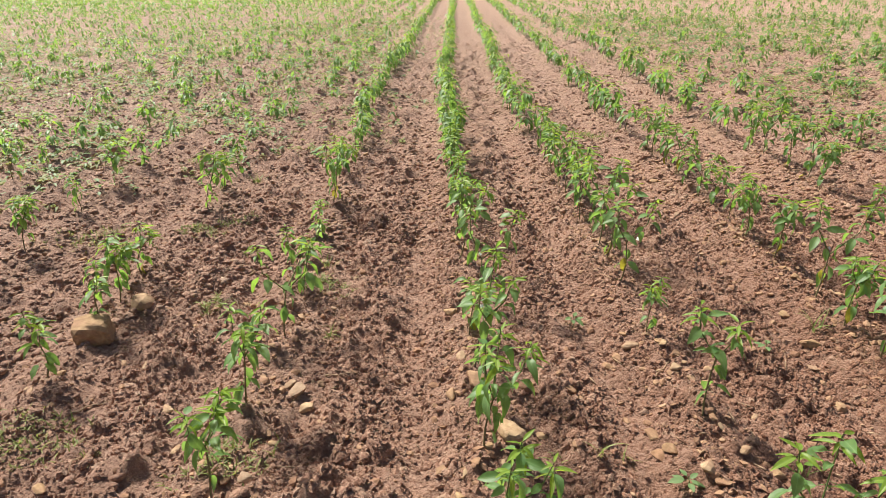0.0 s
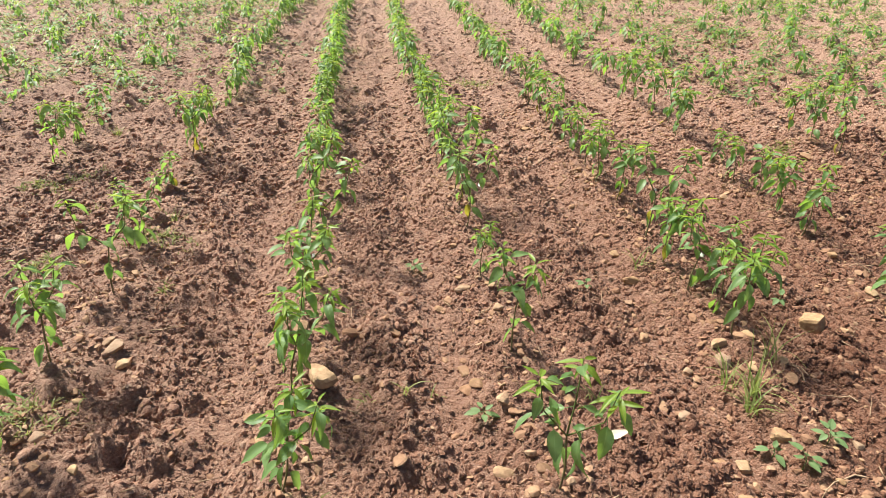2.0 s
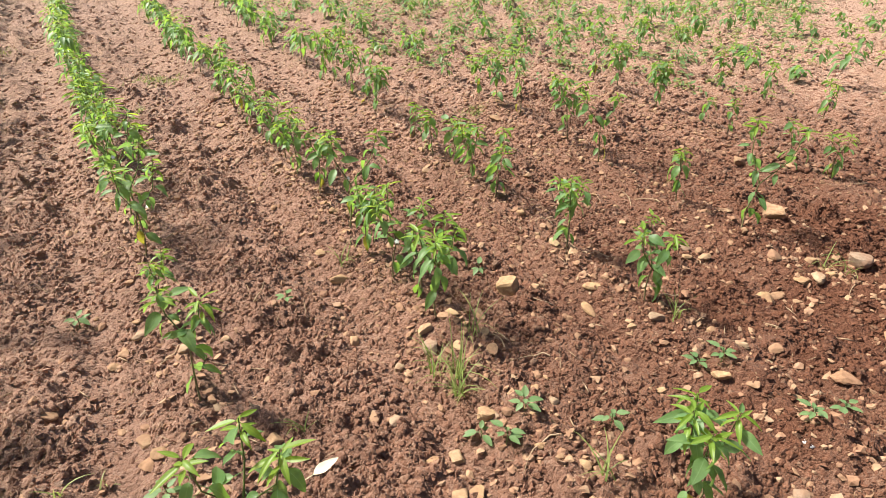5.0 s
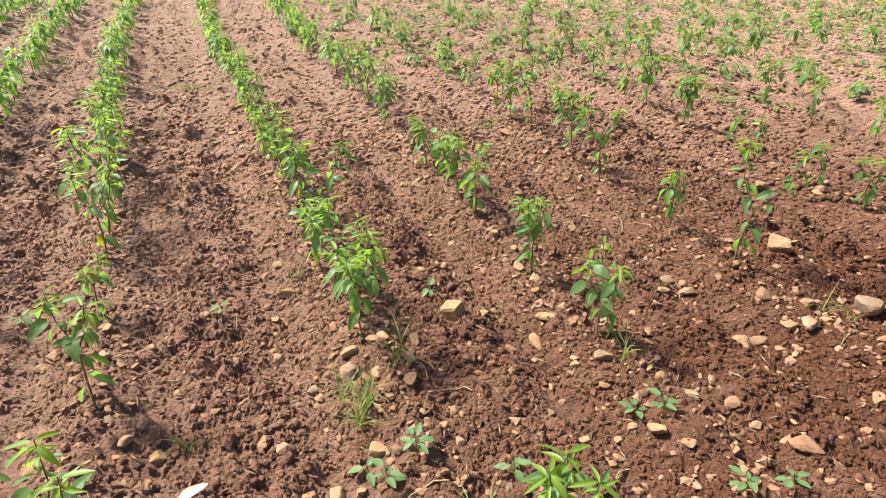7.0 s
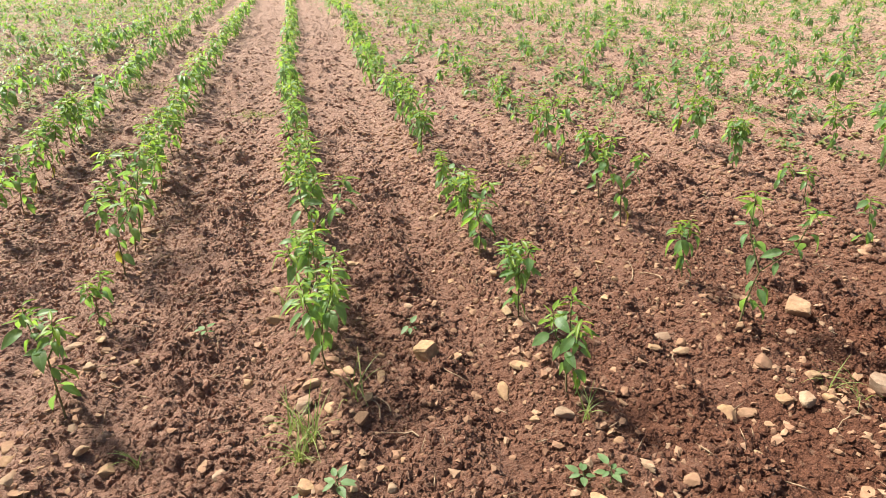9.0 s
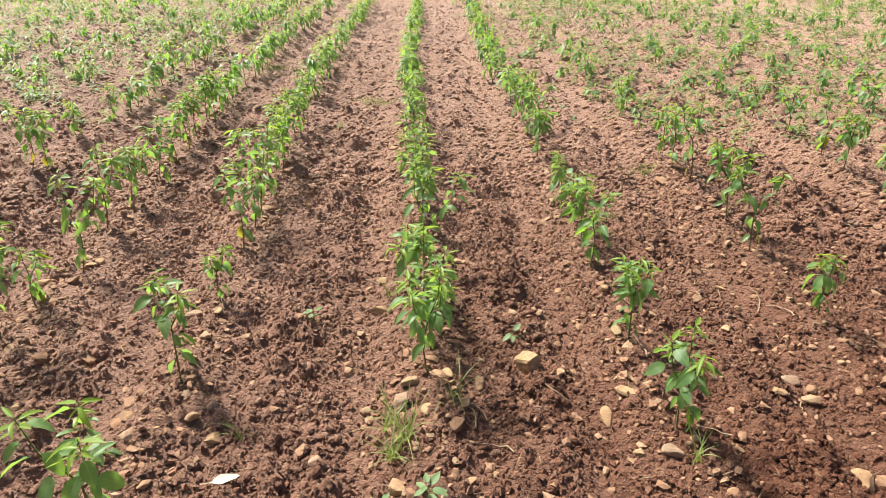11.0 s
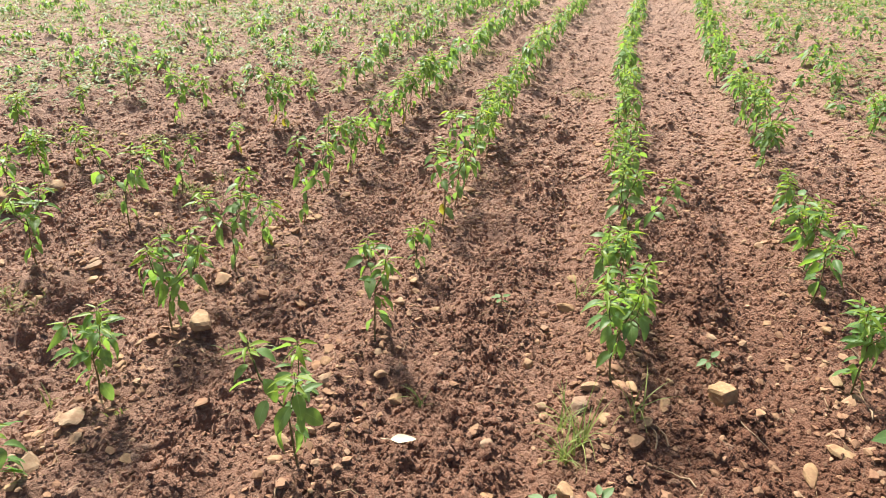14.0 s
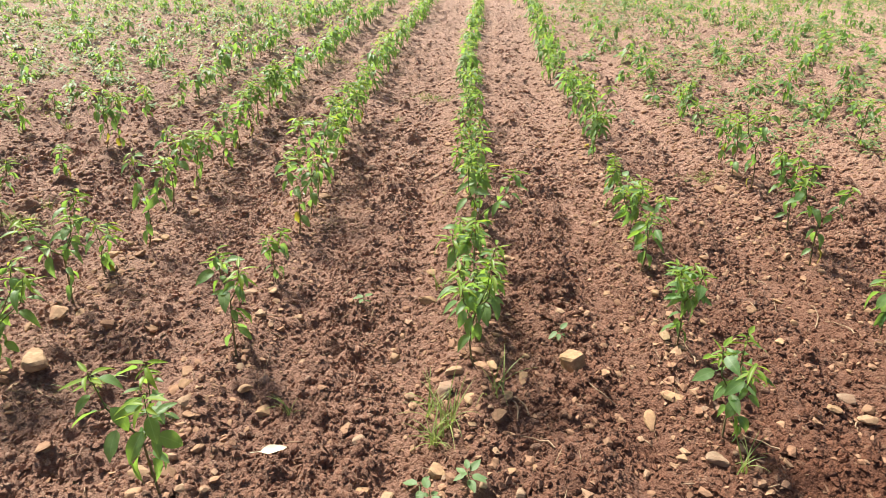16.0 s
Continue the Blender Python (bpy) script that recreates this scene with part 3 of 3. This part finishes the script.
def petal_mesh():
    v, f = [], []
    for k in range(5):
        a = 2 * math.pi * k / 5
        c, s = math.cos(a), math.sin(a)
        for px, py, pz in ((-0.001, 0, 0), (0.001, 0, 0), (0.0035, 0.006, 0.001), (-0.0035, 0.006, 0.001), (0.0008, 0.011, -0.001), (-0.0008, 0.011, -0.001)):
            v.append((px * c - py * s, px * s + py * c, pz))
        n = 6 * k
        f += [[n, n + 1, n + 2, n + 3], [n + 3, n + 2, n + 4, n + 5]]
    return mesh_of("flower", v, f, M_PETAL)


FLOWER = petal_mesh()


def pepper_plant(x, y, height, lean, bushy, seed, label):
    """One plant with each leaf as a part."""
    r = np.random.default_rng(seed)
    woody, rods, leaves = plant_plan(r, height, lean, bushy)
    root = new("pepper_plant", None)
    root.empty_display_size = 0.05
    root.location = (x, y, ground_z(x, y))
    hung("stem", mesh_of("stem", *woody, M_WOOD), root)
    for rod in rods:
        hung("branch", mesh_of("branch", *rod, M_STEM), root)
    for kind, n, m in leaves:
        if kind == "leaf":
            hung("leaf", LEAVES[n], root, m)
        elif kind == "young":
            hung("young_leaf", YOUNG[n], root, m)
        else:
            hung("yellow_leaf", OLD[n], root, m, "yellowing drooping leaf")
    if r.random() < 0.4:
        m = leaves[0][2].translation + Vector((0.01, -0.02, -0.01))
        hung("flower", FLOWER, root, Matrix.Translation(m) @ Euler((r.uniform(0.5, 1.3), 0, r.uniform(0, 6))).to_matrix().to_4x4(), "small white flower")
    return tagged(root, label, "pepper plant", "pepper plants in rows")


# Rows of plants beside the camera: along the row, height, lean to the right.
ROW_PLANTS = {
    -4: [(4.64, 0.30, 0.1), (5.07, 0.17, 0), (5.8, 0.31, 0.05), (6.5, 0.3, 0)],
    -3: [(3.02, 0.30, 0.05), (3.37, 0.33, 0.06), (4.0, 0.26, 0), (4.5, 0.35, 0.05), (5.0, 0.3, 0), (5.6, 0.34, 0), (6.2, 0.3, 0)],
    -2: [(2.12, 0.28, 0.05), (2.52, 0.31, 0.05), (2.74, 0.34, 0.06), (3.02, 0.28, 0.05), (3.95, 0.40, 0.08), (4.3, 0.29, 0.04), (4.75, 0.22, 0), (5.33, 0.29, 0.04), (5.8, 0.34, 0), (6.2, 0.43, 0.05)],
    -1: [(1.54, 0.38, 0.05), (1.90, 0.38, 0.05), (2.42, 0.46, 0.06), (2.83, 0.35, 0.04), (3.43, 0.2, 0.03), (3.9, 0.40, 0.08), (4.1, 0.34, 0), (4.6, 0.27, 0), (5.1, 0.29, 0.03), (5.53, 0.32, 0), (5.9, 0.35, 0), (6.2, 0.36, 0)],
    0: [(0.98, 0.22, 0.03), (1.33, 0.33, 0.07), (1.70, 0.39, 0.05), (2.12, 0.46, 0.07), (2.38, 0.27, 0.03), (2.68, 0.46, 0.07), (3.10, 0.42, 0.06), (3.42, 0.36, 0.03),
        (3.82, 0.38, 0.05), (4.14, 0.33, 0), (4.4, 0.36, 0), (4.65, 0.36, 0), (4.9, 0.4, 0.05), (5.12, 0.34, 0.02), (5.4, 0.34, 0), (5.7, 0.38, 0), (6.0, 0.36, 0)],
    1: [(1.25, 0.42, 0.0), (1.83, 0.39, 0.02), (2.37, 0.25, 0.01), (2.80, 0.43, 0.03), (3.05, 0.42, 0.05), (3.20, 0.46, 0.03), (3.42, 0.40, 0.02), (3.6, 0.38, 0), (3.80, 0.42, 0.03), (4.05, 0.38, 0), (4.3, 0.4, 0), (4.55, 0.38, 0),
        (4.8, 0.34, 0.03), (5.1, 0.4, 0), (5.4, 0.36, 0), (5.78, 0.38, 0), (6.1, 0.4, 0)],
    2: [(1.84, 0.42, -0.01), (2.0, 0.30, 0.0), (2.16, 0.39, 0.01), (2.36, 0.32, 0), (2.62, 0.45, 0.06), (3.02, 0.33, 0.03), (3.3, 0.34, 0), (3.55, 0.34, 0), (3.78, 0.28, 0.03), (4.0, 0.36, 0), (4.22, 0.27, 0), (4.4, 0.36, 0),
        (4.6, 0.33, 0), (4.85, 0.42, 0), (5.1, 0.36, 0), (5.4, 0.4, 0), (5.7, 0.36, 0), (6.0, 0.38, 0)],
    3: [(1.54, 0.35, -0.01), (2.0, 0.35, -0.02), (2.56, 0.36, 0.0), (2.80, 0.33, -0.02), (3.02, 0.28, 0), (3.22, 0.27, -0.03), (3.5, 0.22, 0), (4.0, 0.36, 0), (4.2, 0.44, 0.03), (4.45, 0.38, 0), (4.8, 0.4, 0), (5.1, 0.38, 0), (5.6, 0.3, 0), (6.0, 0.36, 0)],
    4: [(1.68, 0.50, 0.06), (2.06, 0.30, -0.03), (2.64, 0.41, -0.03), (2.94, 0.42, -0.05), (3.45, 0.45, -0.05), (3.7, 0.38, 0), (4.0, 0.33, 0), (4.5, 0.3, 0), (5.0, 0.34, 0), (5.5, 0.36, 0), (6.0, 0.3, 0)],
    5: [(1.83, 0.27, -0.05), (2.11, 0.24, -0.03), (2.56, 0.24, -0.04), (2.80, 0.18, 0), (3.17, 0.35, -0.03), (3.6, 0.36, 0), (3.9, 0.4, 0), (4.4, 0.36, 0), (4.9, 0.34, 0), (5.4, 0.3, 0), (5.9, 0.34, 0)],
    6: [(2.4, 0.28, 0), (2.9, 0.32, 0), (3.3, 0.34, 0), (3.8, 0.36, 0), (4.3, 0.36, 0), (4.8, 0.32, 0), (5.3, 0.34, 0)],
}
seed = 6000
COUNTED = 5.2  # plants farther along a row belong to the crop
for k, plants in ROW_PLANTS.items():
    for y, height, lean in plants:
        seed += 1
        if y > COUNTED:
            continue
        x = lane(row_x(k), y) + rng.normal(0, 0.012)
        words = "tall leafy green pepper plant growing in red soil" if height > 0.4 else "young green pepper plant with drooping leaves in red soil" if height > 0.27 else "small spindly pepper seedling plant in red soil"
        pepper_plant(x, y, height, lean, (1.6 if k == 0 else 1.3) if height > 0.3 else 0.85, seed, words)
pepper_plant(1.69, 0.86, 0.40, -0.02, 1.5, 77, "broad-leaved green pepper plant standing alone before the row")


# ---- the rest of the crop, past counting ----
def simple_leaf(length, width, droop):
    v = np.array([(0, 0, 0), (-width / 2, 0.45 * length, 0.1 * width), (0, 0.42 * length, -0.1 * droop * length), (width / 2, 0.45 * length, 0.1 * width), (0, length, -droop * length)])
    return v, np.array([[0, 2, 1], [0, 3, 2], [1, 2, 4], [2, 3, 4]])


def far_crop(name, spots, leaf_count, label, wide=1.0):
    """Many plants as one mesh of leaves with a thin stem each."""
    verts, faces, kinds, base = [], [], [], 0
    tmpl = [simple_leaf(wide * 0.1, wide * 0.044, d) for d in (0.1, 0.35, 0.6)]
    pz = ground_many(spots[:, 0], spots[:, 1])
    for (x, y, h), z in zip(spots, pz):
        top = np.array([x + rng.normal(0, 0.03), y + rng.normal(0, 0.03), z + h])
        foot = np.array([x, y, z - 0.02])
        verts.append(np.array([foot + (0.004, 0, 0), foot - (0.004, 0, 0), top * 0.9 + foot * 0.1]))
        faces.append(np.array([[0, 1, 2]]) + base)
        kinds.append(np.array([2]))
        base += 3
        m = max(6, int(leaf_count * (0.5 + h * 1.4)))
        for n in range(m):
            t = rng.uniform(0.38, 1.0)
            young = t > 0.82
            heading = rng.uniform(0, 6.283)
            size = (rng.uniform(0.45, 0.75) if young else rng.uniform(0.75, 1.2)) * (0.75 + 0.6 * h)
            pitch = rng.uniform(-0.2, 0.5) if young else rng.uniform(-0.9, 0.2)
            v, f = tmpl[int(rng.integers(3))]
            c, s = math.cos(pitch), math.sin(pitch)
            w = v * size
            w = np.stack([w[:, 0], w[:, 1] * c - w[:, 2] * s, w[:, 1] * s + w[:, 2] * c], -1)
            c, s = math.cos(heading), math.sin(heading)
            w = np.stack([w[:, 0] * c - w[:, 1] * s, w[:, 0] * s + w[:, 1] * c, w[:, 2]], -1)
            spread = 0.05 * rng.random() * (0.5 + t)
            verts.append(w + foot + (top - foot) * t + np.array([-s * spread, c * spread, 0]))
            faces.append(f + base)
            kinds.append(np.full(4, 1 if young else 0))
            base += 5
    me = mesh_of(name, np.concatenate(verts), np.concatenate(faces), M_LEAF)
    me.materials.append(M_YOUNG)
    me.materials.append(M_STEM)
    me.polygons.foreach_set("material_index", np.concatenate(kinds).astype(np.int32))
    return tagged(new(name, me), label, "pepper plants", kind="stuff")


def crop_spots(rows, y0, y1, gap, thin):
    out = []
    for k in rows:
        y = (y0 if not callable(y0) else y0(k)) + rng.uniform(0, gap)
        while y < y1:
            x = lane(row_x(k), y) + rng.normal(0, 0.02 if -2 < k < 3 else 0.06 if k == 3 else 0.17)
            if rng.random() > (thin if -2 < k < 4 else thin * 2.2) and abs(x - 0.7) < 4.0 + y * 1.35:
                out.append((x, y, rng.uniform(0.25, 0.40) if -2 < k < 4 else rng.uniform(0.13, 0.38 if y < 5 else 0.30)))
            y += gap * rng.uniform(0.6, 1.4)
    return np.array(out)


def first_y(k):
    """Where a row's uncounted plants begin."""
    if -4 <= k <= 6:
        return [y for y, *_ in ROW_PLANTS[k] if y <= COUNTED][-1] + 0.22
    return 3.2 + 0.12 * abs(k) if k < 0 else 2.0


far_crop("pepper_crop", crop_spots(range(-20, 26), first_y, 13.0, 0.24, 0.12), 28, "rows of young green pepper plants across the tilled field")
far_crop("distant_pepper_crop", crop_spots(range(-45, 58), 13.0, 32.0, 0.26, 0.03), 11, "far rows of pepper plants merging into a green cover", 1.3)
far_crop("farthest_pepper_crop", crop_spots(range(-62, 75), 32.0, FIELD_END, 0.42, 0.0), 5, "hazy green cover of pepper plants at the field's far side", 2.3)


# ---- weeds, grass, litter ----
def blade_arrays(length, width, bend, heading, foot, up=1.35):
    """One bowed grass blade: quads."""
    t = np.linspace(0, 1, 6)
    ang = up - bend * t
    step = length / 5
    run = np.concatenate([[0], np.cumsum(np.cos(ang[:-1]) * step)])
    rise = np.concatenate([[0], np.cumsum(np.sin(ang[:-1]) * step)])
    half = width / 2 * (1 - t ** 1.5) + 0.0003
    c, s = math.cos(heading), math.sin(heading)
    mid = np.stack([run * c, run * s, rise - 0.008], -1) + np.array(foot)
    side = np.array([-s, c, 0.0])
    v = np.stack([mid - side * half[:, None], mid + side * half[:, None]], 1).reshape(-1, 3)
    f = np.array([[2 * n, 2 * n + 1, 2 * n + 3, 2 * n + 2] for n in range(5)])
    return v, f


def grass_tuft(x, y, seed, blades, tall, label):
    r = np.random.default_rng(seed)
    root = new("grass_tuft", None)
    root.empty_display_size = 0.03
    root.location = (x, y, ground_z(x, y))
    for n in range(blades):
        v, f = blade_arrays(tall * r.uniform(0.55, 1.1), r.uniform(0.003, 0.006), r.uniform(0.3, 2.0), r.uniform(0, 6.28), (r.normal(0, 0.012), r.normal(0, 0.012), 0), r.uniform(1.0, 1.5))
        hung("blade", mesh_of("blade", v, f, M_GRASS), root)
    return tagged(root, label, "grass", "weeds between the rows")


def seedling(x, y, seed, label):
    r = np.random.default_rng(seed)
    root = new("weed_seedling", None)
    root.empty_display_size = 0.03
    root.location = (x, y, ground_z(x, y))
    h = r.uniform(0.03, 0.07)
    hung("stem", mesh_of("stem", *tube([(0, 0, -0.01), (0.004, 0, h * 0.5), (0.0, 0.005, h)], [0.002, 0.0016, 0.0012], 4), M_STEM), root)
    for n in range(int(r.integers(5, 9))):
        a = n * 2.4 + r.normal(0, 0.2)
        hung("leaf", WEED_LEAF, root, leaf_pose((0, 0.003, h * (0.5 + 0.07 * n)), a, r.uniform(-0.3, 0.4), 0, r.uniform(0.25, 0.5)))
    return tagged(root, label, "weed", "weeds between the rows")


def weed_patch(x, y, spread, count, seed):
    """A low mat of small weeds, past counting."""
    r = np.random.default_rng(seed)
    parts = []
    for n in range(count):
        px, py = x + r.normal(0, spread), y + r.normal(0, spread * 0.7)
        for m in range(3):
            parts.append(blade_arrays(r.uniform(0.015, 0.05), r.uniform(0.004, 0.009), r.uniform(0.3, 1.5), r.uniform(0, 6.28), (px, py, ground_z(px, py) + 0.004), r.uniform(0.5, 1.3)))
    return tagged(new("weed_patch", mesh_of("weed_patch", *joined(parts), M_MAT)), "low pale yellow-green mat of small weeds on red soil", "weeds", kind="stuff")


M_MAT = leaf_material("weed_mat_leaf", (0.14, 0.18, 0.05), (0.30, 0.32, 0.11), (0.4, 0.45, 0.1), 0.4, 0.6)
PATCHES = [(-0.74, 2.9, 0.07), (-1.58, 3.62, 0.06), (-2.2, 3.6, 0.12), (-1.42, 3.8, 0.07), (-1.53, 1.83, 0.10), (-1.22, 2.72, 0.04), (-0.82, 1.69, 0.07), (-0.02, 7.4, 0.15), (1.2, 5.78, 0.11), (-2.0, 5.2, 0.15), (3.0, 3.8, 0.05)]
for n, (x, y, spread) in enumerate(PATCHES):
    weed_patch(x, y, spread, int(25 + 900 * spread), 300 + n)
WEED_LEAF = leaf_mesh("weed_leaf", M_WEED, length=0.1, width=0.056, droop=0.15, fold=0.2, stalk=0.03, ripple=0.01)
TUFTS = [(0.22, 1.70, 6, 0.09), (0.32, 1.67, 7, 0.1), (0.43, 1.71, 5, 0.08), (0.95, 1.62, 8, 0.11), (1.40, 2.37, 7, 0.12), (1.42, 1.50, 26, 0.14), (1.46, 1.57, 24, 0.2), (1.40, 1.62, 14, 0.15), (1.57, 1.02, 8, 0.16), (1.60, 1.72, 9, 0.2),
         (2.29, 1.40, 10, 0.16), (3.12, 1.34, 7, 0.16), (3.17, 1.27, 6, 0.2), (-0.2, 1.30, 6, 0.1), (0.05, 1.30, 5, 0.08), (-0.75, 3.1, 16, 0.1), (-1.5, 4.6, 18, 0.11),
         (-1.9, 3.3, 18, 0.06), (-1.3, 1.75, 20, 0.05), (-1.2, 3.3, 12, 0.07), (-0.62, 2.45, 14, 0.07), (-2.2, 2.5, 14, 0.07), (0.98, 4.9, 20, 0.1)]
for n, (x, y, b, tall) in enumerate(TUFTS):
    grass_tuft(x, y, 700 + n, b, tall, "sparse tuft of green and straw-coloured grass on red soil")
SEEDLINGS = [(0.56, 1.56), (1.38, 1.33), (1.41, 1.25), (1.51, 1.30), (1.74, 1.17), (2.18, 1.21), (2.22, 0.85), (2.24, 1.17), (2.37, 0.83), (1.1, 2.2), (1.86, 2.05), (0.42, 2.5)]
for n, (x, y) in enumerate(SEEDLINGS):
    seedling(x, y, 800 + n, "small broad-leaved weed seedling on red soil")


def low_weeds(count, seed, material, label):
    """Small weeds and seedlings among the outer plants, past counting; the rows before the camera are hoed clean."""
    r = np.random.default_rng(seed)
    far, turn = 5.0 + 15.0 * r.random(count) ** 0.9, np.radians(r.uniform(-60, 62, count))
    x, y = 0.7 + far * np.sin(turn), 0.4 + far * np.cos(turn)
    side = np.where(x < 1.0, -0.95 - x, x - 3.3) + 0.06 * y
    keep = (side > r.uniform(-0.3, 1.2, count)) & (value_noise(x * 0.9, y * 0.9, 55) + value_noise(x * 3, y * 3, 56) > r.uniform(-0.6, 0.5, count))
    x, y = x[keep], y[keep]
    z = ground_many(x, y)
    verts, faces, base = [], [], 0
    shapes = [simple_leaf(0.045, 0.02, d) for d in (0.0, 0.25, 0.5)]
    for px, py, pz in zip(x, y, z):
        size, tall = r.uniform(0.6, 1.3) * (1 + 0.06 * py), r.uniform(0.01, 0.05 + 0.012 * py)
        for k in range(6):
            v, f = shapes[int(r.integers(3))]
            turned = v @ np.array(Euler((r.uniform(-0.3, 0.6), 0, r.uniform(0, 6.28))).to_matrix()).T
            verts.append(turned * size * r.uniform(0.7, 1.2) + np.array([px + r.normal(0, 0.02), py + r.normal(0, 0.02), pz + tall * r.random()]))
            faces.append(f + base)
            base += 5
    return tagged(new("low_weeds", mesh_of("low_weeds", np.concatenate(verts), np.concatenate(faces), material)), label, "weeds", kind="stuff")


def straw_litter(count):
    """Bits of dry straw and leaf on the soil, past counting."""
    r = np.random.default_rng(42)
    x, y = r.uniform(-3.5, 6.0, count), 0.9 + 7.5 * r.random(count) ** 1.2
    z = ground_many(x, y) + 0.008
    half, wide, a, tip = r.uniform(0.012, 0.05, count), r.uniform(0.0008, 0.003, count), r.uniform(0, 6.28, count), r.normal(0, 0.012, count)
    c, s = np.cos(a), np.sin(a)
    mid = np.stack([x, y, z + 0.004], -1)
    along, across = np.stack([c * half, s * half, tip], -1), np.stack([-s * wide, c * wide, 0 * wide], -1)
    up = np.stack([0 * wide, 0 * wide, wide], -1)
    v = np.stack([mid - along, mid + across, mid - across, mid + up * 2, mid + along], 1).reshape(-1, 3)
    f = np.array([(0, 1, 3), (0, 3, 2), (0, 2, 1), (4, 3, 1), (4, 2, 3), (4, 1, 2)])
    f = (f[None] + 5 * np.arange(count)[:, None, None]).reshape(-1, 3)
    return tagged(new("straw_litter", mesh_of("straw_litter", v, f, M_STRAW)), "short bits of dry straw strewn on red soil", "straw", kind="stuff")


def twig(x, y, length, heading, seed):
    r = np.random.default_rng(seed)
    pts = [(length * t * math.cos(heading + 0.5 * t), length * t * math.sin(heading + 0.5 * t), 0.004 + 0.02 * math.sin(3 * t) * r.random()) for t in np.linspace(0, 1, 6)]
    pts = [(p, q, ground_z(x + p, y + q) - ground_z(x, y) + z) for p, q, z in pts]
    ob = new("dry_twig", mesh_of("dry_twig", *tube(pts, np.linspace(0.0032, 0.0012, 6), 5), M_STRAW))
    ob.location = (x, y, ground_z(x, y))
    return tagged(ob, "thin dry straw-brown twig lying on red soil", "twig", "plant litter")


low_weeds(11000, 41, M_WEED, "small green weeds scattered on red soil among the crop")
low_weeds(9000, 43, M_MAT, "small yellowish weeds scattered on red soil among the crop")
straw_litter(1500)
TWIGS = [(1.55, 1.19, 0.16, 2.9), (1.67, 1.61, 0.10, 1.3), (1.71, 1.64, 0.09, 1.6), (1.77, 1.49, 0.12, 2.2), (2.31, 1.88, 0.16, 1.2), (2.45, 1.52, 0.14, 2.7), (1.0, 2.3, 0.12, 0.4), (2.9, 2.2, 0.15, 0.8)]
for n, (x, y, length, heading) in enumerate(TWIGS):
    twig(x, y, length, heading, 60 + n)
for n in range(40):
    twig(rng.uniform(-1.5, 4), rng.uniform(0.9, 3.5), rng.uniform(0.05, 0.13), rng.uniform(0, 6.28), 100 + n)

fallen = new("fallen_leaf", leaf_mesh("fallen_leaf", M_PALE, length=0.075, width=0.035, droop=-0.1, fold=0.35, stalk=0.03, ripple=0.02))
fallen.matrix_basis = pose(0.88, 1.43, ground_z(0.9, 1.42) + 0.022, 0, 5, -80)
tagged(fallen, "pale dried leaf lying on red soil", "leaf")

v = cut_stone(np.random.default_rng(3), ICO2[0], 12, 0.9) * np.array([0.011, 0.016, 0.005]) * (1 + 0.35 * np.sin(7 * ICO2[0][:, :1]))
dropping = new("bird_dropping", mesh_of("bird_dropping", v, ICO2[1], M_DROPPING))
dropping.location = (2.15, 0.81, ground_z(2.15, 0.81) + 0.003)
tagged(dropping, "chalky white bird dropping on red soil", "dropping")
